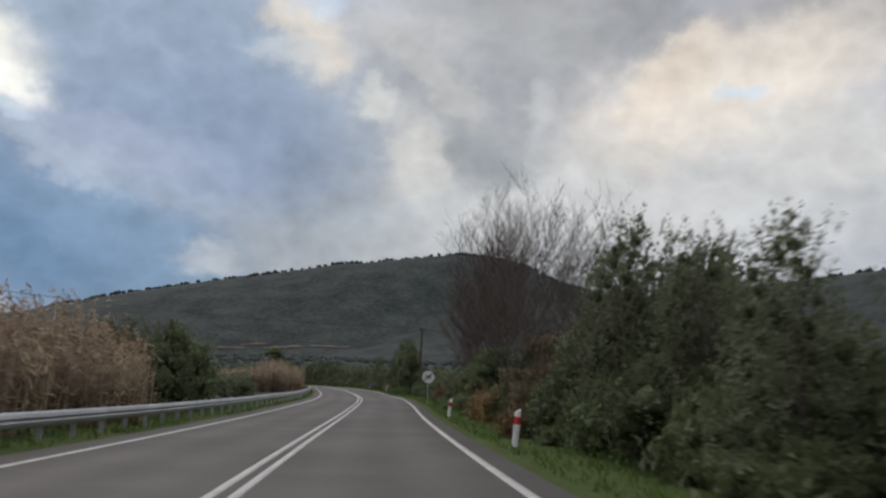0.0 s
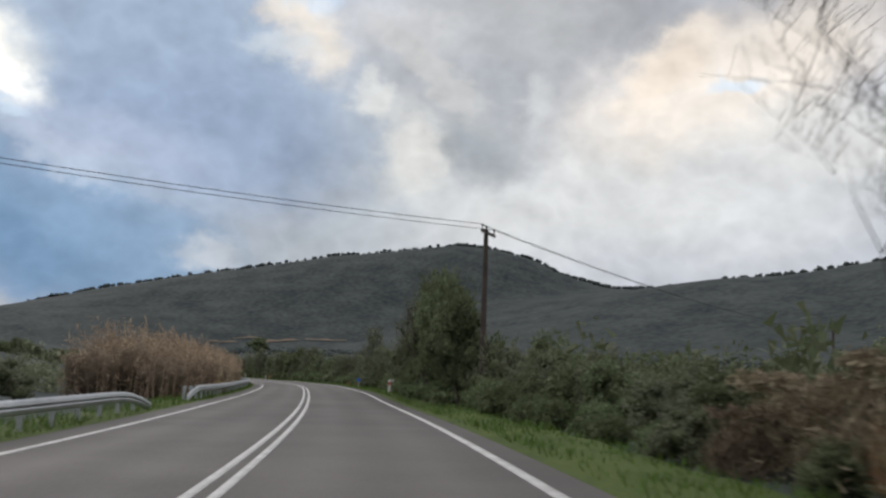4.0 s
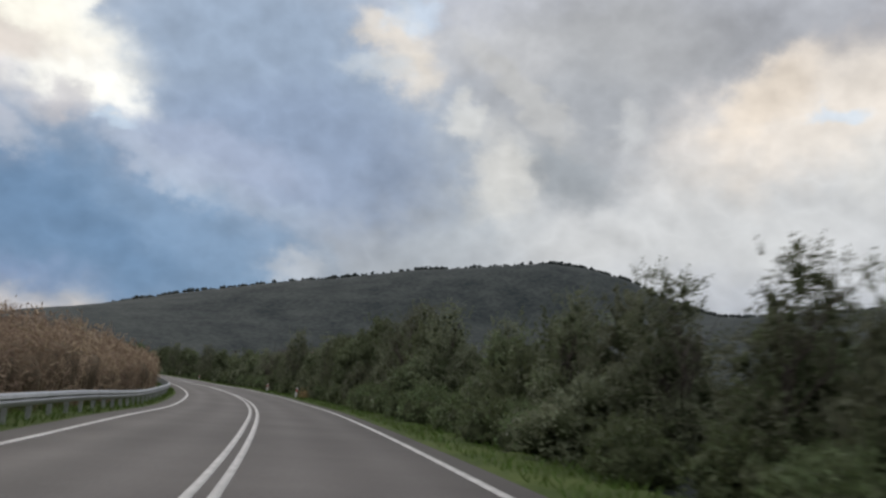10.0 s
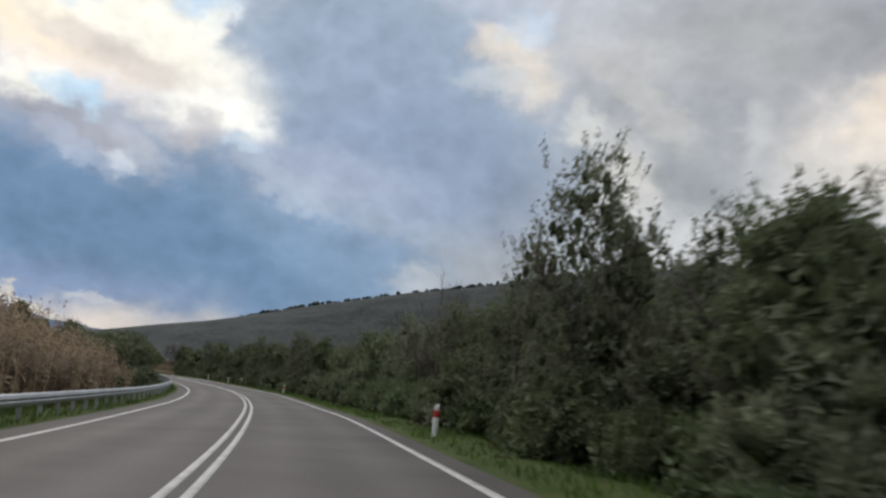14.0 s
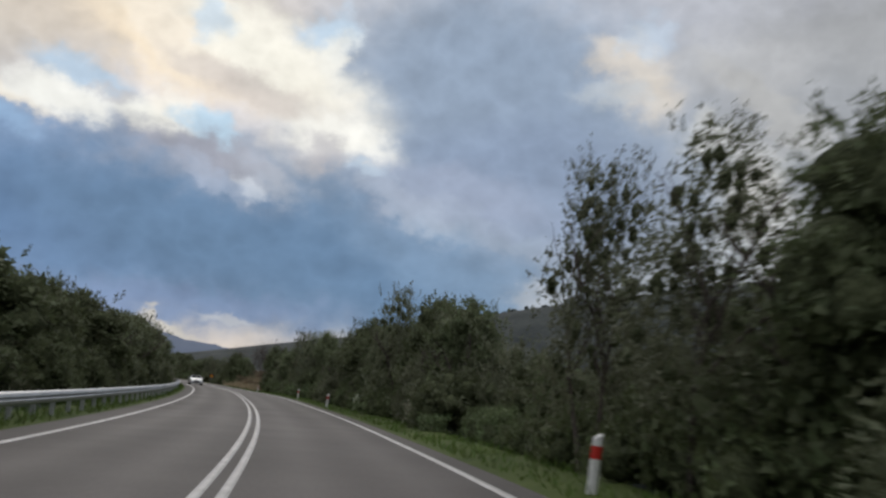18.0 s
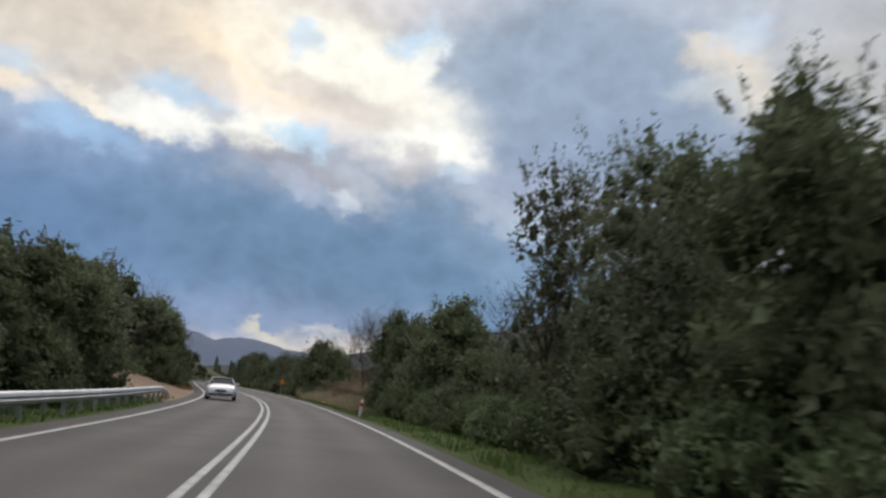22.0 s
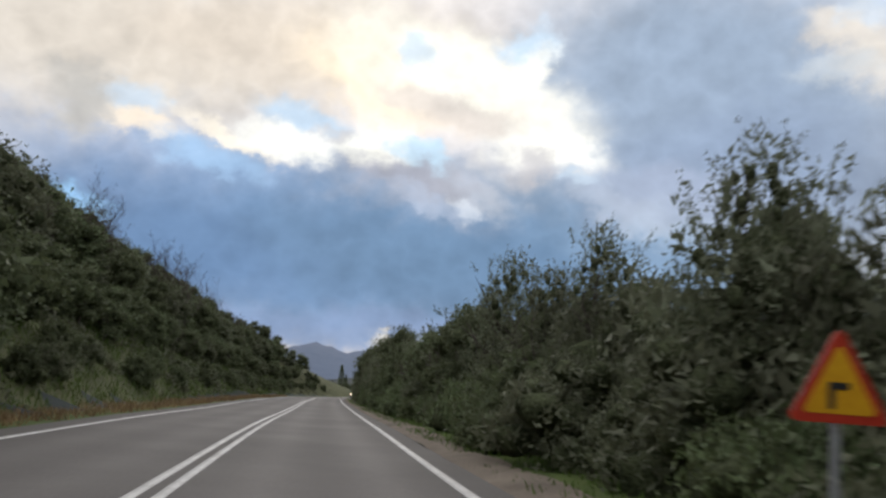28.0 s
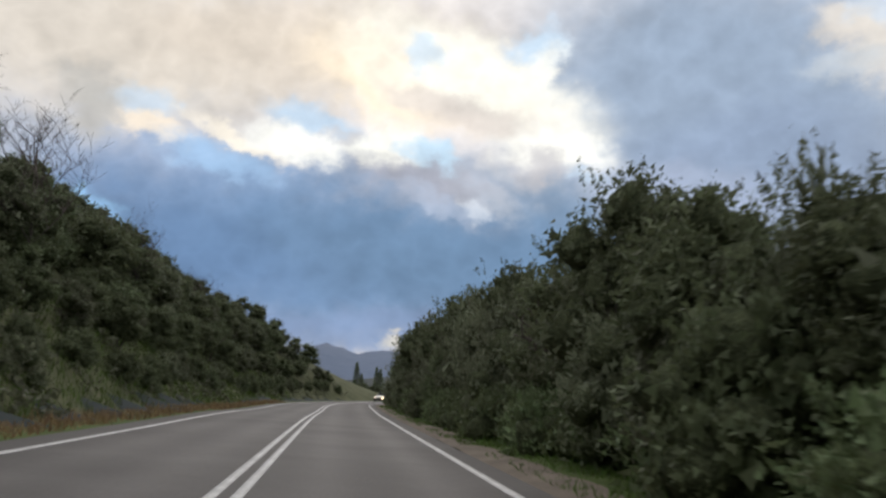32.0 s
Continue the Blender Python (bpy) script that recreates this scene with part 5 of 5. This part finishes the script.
# ================= distance =================
def ridge_mesh(name, az, el, dist, eye, depth):
    """A mountain range: a crest at given bearings and heights, falling to the plain on both sides."""
    rows = []
    for k, f in ((0.0, 0.0), (0.25, 0.35), (0.55, 0.72), (0.8, 0.93), (1.0, 1.0), (1.25, 0.6), (1.6, -0.1)):
        d = dist - depth * (1 - k)
        a = np.radians(az)
        wob = 1 + 0.05 * np.sin(np.asarray(az) * 2.3 + k * 9)
        rows.append(np.stack([eye[0] - np.sin(a) * d, eye[1] + np.cos(a) * d, eye[2] - 30 + (np.tan(np.radians(el)) * dist + 30) * f * (wob if 0 < k < 1 else 1)], -1))
    V = np.stack(rows, 1)
    n, k = V.shape[:2]
    i = (np.arange(n - 1)[:, None] * k + np.arange(k - 1)[None]).ravel()
    return tagged(obj(name, mesh(name, V.reshape(-1, 3), np.stack([i, i + 1, i + k + 1, i + k], -1), MOUNT, True)), "far mountain range with haze's blue-grey put into its colour", "mountain", kind="structure")


az = np.arange(26, 62.1, 0.5)
el = np.interp(az, [26, 33, 35.4, 37.6, 38.8, 39.9, 41.0, 42.0, 42.8, 44.0, 45.2, 46.4, 48, 51, 56, 62], [0.6, 1.1, 1.4, 1.65, 1.95, 2.22, 2.1, 1.9, 2.25, 2.5, 2.35, 1.95, 1.5, 1.5, 1.2, 0.9]) + 0.04 * np.sin(az * 5)
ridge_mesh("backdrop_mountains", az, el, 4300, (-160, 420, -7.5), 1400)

# bare earth lay-by beside the oncoming lane
DIRT = mixed("bare_earth", (0.2, 0.135, 0.09), (0.33, 0.24, 0.17), 0.4, 12, 0.02, 0.95, 0.1)
tagged(strip("dirt_layby", [-12.5, -10.5, -8.5, -7, -5.4, -4.38], [2.4, 1.7, 0.95, 0.42, 0.06, -0.02], 415, 451, 1.0, DIRT, jitter=rough), "bare tan earth lay-by beside the road", "lay-by")

# pale ploughed field below the hill
for a0, a1, near, deep in ((5.9, 8.6, 1552, 9), (8.9, 11.6, 1546, 14), (11.2, 13.0, 1566, 6), (12.7, 14.8, 1550, 8)):
    fa, fu = np.meshgrid(np.radians(np.linspace(a0, a1, 30)), np.linspace(0, 1, 5), indexing="ij")
    taper = np.sin(np.linspace(0.12, math.pi - 0.12, 30))[:, None]**0.5
    fd = near + 3 * np.sin(fa * 90 + near) + fu * deep * taper * (0.75 + 0.25 * np.sin(fa * 310))
    fx, fy = -1.5 - np.sin(fa) * fd, 47 + np.cos(fa) * fd
    i = (np.arange(29)[:, None] * 5 + np.arange(4)[None]).ravel()
    tagged(obj("ploughed_field", mesh("ploughed_field", np.stack([fx, fy, ground_height(fx, fy) + 2.5], -1).reshape(-1, 3), np.stack([i, i + 5, i + 6, i + 1], -1), FIELD, True)), "bare tan field at the foot of the hill", "field", kind="structure")


# ================= guardrails =================
def guardrail(s0, s1, off, end_drop):
    top = new("guardrail")
    top.location = Vector(way(s0, off))
    base = Vector(top.location)
    n = max(1, round((s1 - s0) / 4))
    L = (s1 - s0) / n
    prof = [(0.0, 0.31), (0.05, 0.27), (0.08, 0.2), (0.05, 0.165), (0.0, 0.155), (0.05, 0.145), (0.08, 0.11), (0.05, 0.04), (0.0, 0.0)]
    back = [(d - 0.012, z) for d, z in prof[::-1]]
    for i in range(n):
        a, b = s0 + i * L, s0 + (i + 1) * L + 0.06
        rings = []
        for q in np.linspace(a, b, 4):
            drop = 0.0
            if end_drop and s1 - q < 5:
                drop = -0.42 * ((5 - (s1 - q)) / 5)**2
            if end_drop == 2 and q - s0 < 5:
                drop = -0.42 * ((5 - (q - s0)) / 5)**2
            rings.append(np.array([way(q, off + d + (0.003 if i % 2 else 0), 0.33 + z + drop) - np.array(base) for d, z in prof + back]))
        obj("beam", solid("beam", rings, STEEL), top)
    post = None
    for i in range(2 * n + 1):
        q = s0 + i * L / 2
        if q > s1 - 1:
            break
        h = 0.62
        if end_drop and s1 - q < 5:
            h -= 0.42 * ((5 - (s1 - q)) / 5)**2
        if post is None:
            bm = bmesh.new()
            box(bm, 0, 0, -0.2, 0.12, 0.05, 1.6, 0.008)
            box(bm, 0.075, 0, 0.5, 0.05, 0.1, 0.14, 0.006)
            post = bpy.data.meshes.new("post")
            bm.to_mesh(post)
            bm.free()
            post.materials.append(STEEL)
        p = way(q, off - 0.11, h - 0.6) - np.array(base)
        obj("post", post, top, "", Matrix.LocRotScale(Vector(p), Euler((0, 0, heading(q))), (1, 1, 1)))
    return tagged(top, "weathered galvanised steel guardrail on posts along the road edge", "guardrail", "guardrails")


guardrail(-48, 93.3, -5.0, 1)
guardrail(101.7, 421, -5.0, 2)


# ================= marker posts =================
def marker_post():
    top = new("marker_post")
    rings = []
    for z, k in ((-0.3, 1.0), (0.62, 1.0), (0.72, 0.96), (0.74, 0.7)):
        rings.append(np.array([(0.06 * k * math.cos(a), 0.045 * k * math.sin(a), z + (0.03 * math.cos(a) if z > 0.7 else 0)) for a in np.linspace(0, 2 * math.pi, 12, endpoint=False)]))
    obj("shaft", solid("shaft", rings, WHITE), top, "white plastic shaft")
    for z0, z1, name, mat, w in ((0.45, 0.61, "red_band", RED, 1.03),):
        obj(name, solid(name, [np.array([(0.06 * w * math.cos(a), 0.045 * w * math.sin(a), z) for a in np.linspace(0, 2 * math.pi, 12, endpoint=False)]) for z in (z0, z1)], mat), top, "red reflective band")
    return top


first = marker_post()
lean = random.Random(3)
for i, (ps, po) in enumerate(((19.8, 4.74), (38.65, 4.62), (117.3, 5.0), (234.9, 4.77), (255.3, 4.9), (314.2, 4.8), (356.1, 4.63), (376.6, 4.75), (416.1, 4.61))):
    m = Matrix.Translation(Vector(way(ps, po, 0.0))) @ Euler((lean.uniform(-0.06, 0.06), lean.uniform(0.0, 0.12), heading(ps))).to_matrix().to_4x4() @ Matrix.Diagonal((1.25, 1.25, 1.08, 1))
    ob = first if i == 0 else copy_thing(first, m)
    ob.matrix_basis = m
    tagged(ob, "white plastic marker post with a red reflector", "marker post", "marker posts")


# ================= signs =================
def facing(s, off, h, turn=0.0):
    return Matrix.Translation(Vector(way(s, off, h))) @ Euler((0, 0, heading(s) + turn)).to_matrix().to_4x4()


def disc(r, y0, y1, n=40, inner=0.0):
    a = np.linspace(0, 2 * math.pi, n, endpoint=False)
    return [np.stack([np.cos(a) * r, np.full(n, y), np.sin(a) * r], -1) for y in (y0, y1)]


def words(text, size, mat, parent, m, name="lettering", label=""):
    cu = bpy.data.curves.new(name, "FONT")
    cu.body, cu.size, cu.align_x, cu.align_y, cu.extrude, cu.offset = text, size, "CENTER", "CENTER", 0.001, 0.006
    tmp = new("tmp", cu)
    me = bpy.data.meshes.new_from_object(tmp)
    bpy.data.objects.remove(tmp)
    me.materials.clear()
    me.materials.append(mat)
    return obj(name, me, parent, label, m)


def speed_sign():
    top = new("speed_sign")
    bm = bmesh.new()
    tube(bm, (0, 0.05, -2.2), (0, 0.05, 0.3), 0.03, 0.03, 12)
    part("pole", bm, STEEL, top, "galvanised steel pole")
    obj("plate", solid("plate", disc(0.325, 0.0, 0.015), WHITE), top, "round white plate")
    obj("rim", solid("rim", disc(0.335, 0.004, 0.02), STEEL), top, "grey metal rim")
    grey = mixed("grey_band", (0.3, 0.3, 0.3), (0.4, 0.4, 0.4), 3, 6, 0, 0.5, 0.3)
    bm = bmesh.new()
    box(bm, 0, -0.003, 0, 0.62, 0.004, 0.11)
    bmesh.ops.rotate(bm, verts=bm.verts, matrix=Euler((0, -radians(40), 0)).to_matrix())
    part("diagonal_band", bm, grey, top, "grey diagonal band that ends the limit")
    words("60", 0.3, BLACK, top, pose(0, -0.0075, 0, 90, 0, 0), "numerals", "black numerals on the plate")
    return tagged(top, "round white end of sixty speed limit sign on a pole", "road sign")


speed_sign().matrix_basis = facing(61.1, 4.7, 1.8) @ Matrix.Scale(1.27, 4)

YELLOW = mixed("yellow_sign", (0.62, 0.3, 0.01), (0.75, 0.4, 0.015), 3, 6, 0, 0.45, 0.4)
SIGN_RED = mixed("red_sign", (0.4, 0.03, 0.015), (0.5, 0.045, 0.02), 3, 6, 0, 0.45, 0.4)
SIGN_BLUE = mixed("blue_sign", (0.02, 0.09, 0.42), (0.03, 0.14, 0.55), 3, 6, 0, 0.45, 0.4)


def tri_ring(side, y):
    h = side * 0.866
    pts = []
    for cx, cz in ((-side / 2, -h / 3), (side / 2, -h / 3), (0, 2 * h / 3)):
        d = Vector((-cx, 0, -cz)).normalized()
        t = Vector((d.z, 0, -d.x))
        r = side * 0.05
        c = Vector((cx, 0, cz)) + d * r * 2
        for a in (-1.05, 0, 1.05):
            o = (-d * math.cos(a) + t * math.sin(a)) * r
            pts.append((c.x + o.x, y, c.z + o.z))
    return np.array(pts)


def bend_sign():
    top = new("bend_sign")
    bm = bmesh.new()
    tube(bm, (0, 0.05, -1.9), (0, 0.05, 0.2), 0.03, 0.03, 12)
    part("pole", bm, STEEL, top, "galvanised steel pole")
    obj("border", solid("border", [tri_ring(0.72, 0.012), tri_ring(0.72, 0.0)], SIGN_RED), top, "red border")
    obj("face", solid("face", [tri_ring(0.52, 0.0), tri_ring(0.52, -0.004)], YELLOW), top, "yellow face")
    bm = bmesh.new()
    box(bm, -0.06, -0.008, -0.055, 0.045, 0.004, 0.13)
    box(bm, -0.01, -0.008, 0.025, 0.14, 0.004, 0.045)
    part("bend_arrow", bm, BLACK, top, "black bend symbol")
    return tagged(top, "yellow and red triangular bend warning sign on a pole", "road sign")


bend_sign().matrix_basis = facing(468.3, 4.89, 1.33) @ pose(0, 0, 0, 0, 3, 0)


def blue_marker():
    top = new("blue_marker")
    bm = bmesh.new()
    tube(bm, (0, 0.03, -0.9), (0, 0.03, 0.1), 0.025, 0.025, 10)
    part("post", bm, STEEL, top, "short grey post")
    ring = lambda y: np.array([(-0.19, y, -0.1), (0.12, y, -0.12), (0.2, y, 0.0), (0.12, y, 0.12), (-0.19, y, 0.12)])
    obj("plate", solid("plate", [ring(0.0), ring(-0.012)], SIGN_BLUE), top, "bright blue pointed plate", pose(0, 0, 0, 0, 18, 0))
    return tagged(top, "small blue pointed plate on a short post", "road sign")


blue_marker().matrix_basis = facing(140.7, 4.73, 0.68)


# ================= power line =================
def power_pole(h):
    top = new("power_pole")
    bm = bmesh.new()
    tube(bm, (0, 0, -0.5), (0, 0, h), 0.14, 0.1, 12)
    part("shaft", bm, POLE_WOOD, top, "tarred wooden shaft")
    bm = bmesh.new()
    box(bm, 0, -0.1, h - 0.18, 1.9, 0.09, 0.11, 0.01)
    part("crossarm", bm, POLE_WOOD, top, "dark crossarm")
    for x in (-0.85, -0.3, 0.85):
        bm = bmesh.new()
        tube(bm, (x, -0.1, h - 0.14), (x, -0.1, h + 0.02), 0.02, 0.02, 8)
        bmesh.ops.create_uvsphere(bm, u_segments=10, v_segments=6, radius=0.06, matrix=Matrix.Translation((x, -0.1, h + 0.05)))
        part("insulator", bm, BLACK, top, "dark glass insulator")
    return tagged(top, "dark wooden power pole with crossarm and insulators", "power pole", "power poles")


POLES = []
for ps, po, h, yaw in ((98.8, 7.2, 7.5, 70), (344.0, 18.0, 5.8, 15), (72.0, -38.0, 9.0, 70), (140.0, 50.0, 6.0, 60), (306.0, 38.0, 6.5, 40)):
    ob = power_pole(h)
    p = ground_at(ps, po)
    ob.matrix_basis = Matrix.Translation(p) @ pose(0, 0, 0, 0, 0, yaw)
    POLES.append((p, h, yaw))


def wire(p, q, sag):
    top = bpy.data.curves.new("power_cable", "CURVE")
    top.dimensions, top.bevel_depth, top.bevel_resolution = "3D", 0.013, 1
    sp = top.splines.new("POLY")
    sp.points.add(16)
    for i in range(17):
        u = i / 16
        c = p.lerp(q, u) - Vector((0, 0, 4 * sag * u * (1 - u)))
        sp.points[i].co = (*c, 1)
    top.materials.append(BLACK)
    tmp = new("tmp", top)
    me = bpy.data.meshes.new_from_object(tmp)
    bpy.data.objects.remove(tmp)
    tagged(obj("power_cable", me), "thin black power cable hanging between poles", "cable", "power cables")


for a, b in ((0, 3), (2, 0), (1, 4)):
    for x in (-0.85, 0.85):
        ends = [p + Vector((x * math.cos(radians(yaw)), x * math.sin(radians(yaw)), h + 0.1)) for p, h, yaw in (POLES[a], POLES[b])]
        wire(ends[0], ends[1], 0.8)


def boundary_post():
    top = new("concrete_post")
    bm = bmesh.new()
    box(bm, 0, 0, 0.15, 0.22, 0.14, 1.0, 0.02)
    part("block", bm, CONCRETE, top)
    # A slot's shade drawn as a thin black plate; the face isn't cut.
    bm = bmesh.new()
    box(bm, 0, -0.073, 0.4, 0.07, 0.01, 0.3)
    part("slot", bm, BLACK, top, "thin black plate drawn for a slot's shade")
    return tagged(top, "pale weathered concrete post with a dark slot", "post")


def paper_scrap():
    """A crumpled sheet of white paper."""
    g = np.random.default_rng(12)
    x, y = np.meshgrid(np.linspace(-0.17, 0.17, 7), np.linspace(-0.12, 0.12, 6), indexing="ij")
    z = 0.05 + 0.05 * np.sin(x * 22) * np.cos(y * 26) + g.normal(0, 0.014, x.shape)
    i = (np.arange(6)[:, None] * 6 + np.arange(5)[None]).ravel()
    ob = obj("paper_scrap", mesh("paper_scrap", np.stack([x, y, z], -1).reshape(-1, 3), np.stack([i, i + 6, i + 7, i + 1], -1), WHITE))
    thick = ob.modifiers.new("thickness", "SOLIDIFY")
    thick.thickness = 0.004
    return tagged(ob, "crumpled white paper lying on the grass verge", "litter")


paper_scrap().matrix_basis = facing(438.1, 5.05, 0.1)
CONCRETE = mixed("pale_concrete", (0.4, 0.37, 0.33), (0.6, 0.56, 0.5), 4.0, 6, 0.004, 0.9, 0.2)
boundary_post().matrix_basis = facing(119.8, 5.4, 0.0) @ Matrix.Diagonal((1.35, 1.35, 1.2, 1))


# ================= cars in the oncoming lane =================
SILVER = mixed("silver_paint", (0.42, 0.44, 0.45), (0.5, 0.52, 0.53), 0.6, 20, 0, 0.3, 0.5, 0.45)
DARK_PAINT = mixed("dark_paint", (0.03, 0.03, 0.035), (0.05, 0.05, 0.055), 0.6, 20, 0, 0.3, 0.5, 0.2)
TYRE = mixed("tyre_rubber", (0.012, 0.012, 0.012), (0.03, 0.03, 0.03), 3, 8, 0, 0.9, 0.2)
GLASS = mixed("tinted_glass", (0.02, 0.025, 0.028), (0.03, 0.035, 0.04), 1, 4, 0, 0.08, 0.6)
LENS = mixed("lamp_lens", (0.5, 0.5, 0.48), (0.62, 0.62, 0.6), 3, 6, 0, 0.15, 0.6)
PLATE = mixed("plate_white", (0.5, 0.5, 0.5), (0.6, 0.6, 0.6), 3, 6, 0, 0.5, 0.3)
LIT, _n, _l, _b = material("lit_headlamp", 0.3)
_b.inputs["Emission Color"].default_value, _b.inputs["Emission Strength"].default_value = (1.0, 0.72, 0.45, 1), 14.0


def car(paint, lit, label):
    top = new("car")
    rings = []
    for y, w, zb, zt in ((-2.0, 0.6, 0.3, 0.52), (-1.95, 0.7, 0.24, 0.6), (-1.85, 0.78, 0.2, 0.68), (-1.55, 0.84, 0.19, 0.75), (-1.1, 0.86, 0.19, 0.82), (-0.6, 0.86, 0.19, 0.9), (0.3, 0.86, 0.19, 0.92), (1.2, 0.86, 0.19, 0.94), (1.7, 0.82, 0.24, 0.92), (1.92, 0.74, 0.3, 0.86), (1.99, 0.62, 0.36, 0.7)):
        half = [(w * 0.86, zb), (w * 0.98, zb + 0.1), (w, zb + (zt - zb) * 0.5), (w * 0.97, zt - 0.14), (w * 0.86, zt - 0.03), (w * 0.5, zt + 0.015), (0.0, zt + 0.025)]
        rings.append(np.array([(x, y, z) for x, z in half] + [(-x, y, z) for x, z in half[:-1][::-1]]))
    me = solid("body", rings, paint)
    me.polygons.foreach_set("use_smooth", [True] * len(me.polygons))
    obj("body", me, top)
    # glasshouse
    lo = [(0.74, -0.62), (0.74, 1.3), (-0.74, 1.3), (-0.74, -0.62)]
    hi = [(0.56, 0.08), (0.54, 0.78), (-0.54, 0.78), (-0.56, 0.08)]
    def quad(name, pts, mat, lab=""):
        bm = bmesh.new()
        f = bm.faces.new([bm.verts.new(p) for p in pts])
        bmesh.ops.solidify(bm, geom=[f], thickness=0.02)
        part(name, bm, mat, top, lab)
    A = [(x, y, 0.89) for x, y in lo]
    B = [(x, y, 1.235) for x, y in hi]
    quad("windscreen", [A[3], A[0], B[0], B[3]], GLASS, "dark raked windscreen")
    quad("rear_window", [A[1], A[2], B[2], B[1]], GLASS, "dark rear window")
    quad("side_window", [A[0], A[1], B[1], B[0]], GLASS, "dark side window")
    quad("side_window", [A[2], A[3], B[3], B[2]], GLASS, "dark side window")
    ring = lambda k, z: np.array([(0.57 * k, 0.06, z - 0.01), (0.5 * k, 0.02, z), (-0.5 * k, 0.02, z), (-0.57 * k, 0.06, z - 0.01), (-0.56 * k, 0.8, z - 0.01), (-0.48 * k, 0.84, z), (0.48 * k, 0.84, z), (0.56 * k, 0.8, z - 0.01)])
    obj("roof", solid("roof", [ring(1.0, 1.235), ring(0.97, 1.262), ring(0.7, 1.275)], paint), top)
    for sx in (1, -1):
        for (a, b) in ((A[0], B[0]), (A[1], B[1])):
            bm = bmesh.new()
            tube(bm, (sx * a[0], a[1], a[2]), (sx * b[0], b[1], b[2] + 0.01), 0.035, 0.03, 6)
            part("pillar", bm, paint, top)
        bm = bmesh.new()
        box(bm, sx * 0.88, -0.42, 0.93, 0.2, 0.11, 0.12, 0.03)
        tube(bm, (sx * 0.74, -0.44, 0.9), (sx * 0.82, -0.42, 0.91), 0.025, 0.02, 6)
        part("mirror", bm, paint, top)
        bm = bmesh.new()
        bmesh.ops.create_uvsphere(bm, u_segments=14, v_segments=8, radius=1.0, matrix=Matrix.LocRotScale((sx * 0.55, -1.83, 0.58), Euler((0, 0, sx * -0.35)), (0.18, 0.09, 0.085)))
        part("headlight", bm, LIT if lit else LENS, top, "lit warm headlight" if lit else "clear oval headlight")
        for y in (-1.22, 1.18):
            tyre_bm = bmesh.new()
            m = Matrix.Translation((sx * 0.76, y, 0.3)) @ Euler((0, math.pi / 2, 0)).to_matrix().to_4x4()
            bmesh.ops.create_cone(tyre_bm, cap_ends=True, segments=24, radius1=0.3, radius2=0.3, depth=0.2, matrix=m)
            bmesh.ops.bevel(tyre_bm, geom=[e for e in tyre_bm.edges if e.calc_face_angle(0) > 1], offset=0.03, segments=2, affect="EDGES")
            wheel = part("wheel", tyre_bm, TYRE, top, "black tyre")
            rim = bmesh.new()
            bmesh.ops.create_cone(rim, cap_ends=True, segments=20, radius1=0.2, radius2=0.17, depth=0.03, matrix=Matrix.Translation((sx * 0.865, y, 0.3)) @ Euler((0, sx * math.pi / 2, 0)).to_matrix().to_4x4())
            part("rim", rim, STEEL, wheel, "light alloy rim")
    ov = lambda rx, rz, y, z, n=24: np.array([(rx * math.cos(a), y, z + rz * math.sin(a)) for a in np.linspace(0, 2 * math.pi, n, endpoint=False)])
    obj("grille", solid("grille", [ov(0.34, 0.075, -2.0, 0.545), ov(0.34, 0.075, -2.025, 0.54)], BLACK), top, "dark oval grille")
    obj("badge", solid("badge", [ov(0.04, 0.04, -2.024, 0.542, 12), ov(0.04, 0.04, -2.04, 0.542, 12)], STEEL), top, "plain round metal badge")
    bm = bmesh.new()
    box(bm, 0, -2.0, 0.33, 1.3, 0.06, 0.1, 0.02)
    part("lower_intake", bm, BLACK, top, "dark lower air intake")
    bm = bmesh.new()
    box(bm, 0, -2.0, 0.24, 1.46, 0.1, 0.05, 0.02)
    part("front_lip", bm, paint, top)
    bm = bmesh.new()
    box(bm, 0, -2.035, 0.4, 0.46, 0.012, 0.09, 0.003)
    part("number_plate", bm, PLATE, top, "plain pale number plate")
    bm = bmesh.new()
    box(bm, 0, -2.043, 0.4, 0.34, 0.006, 0.05)
    part("plate_bar", bm, BLACK, top, "plain dark bar")
    return tagged(top, label, "car")


car(SILVER, False, "silver two-seat coupe driving in the oncoming lane").matrix_basis = facing(426.1, -2.42, 0.012)
car(DARK_PAINT, True, "distant dark car with its headlights on").matrix_basis = facing(651.0, -1.8, 0.012)
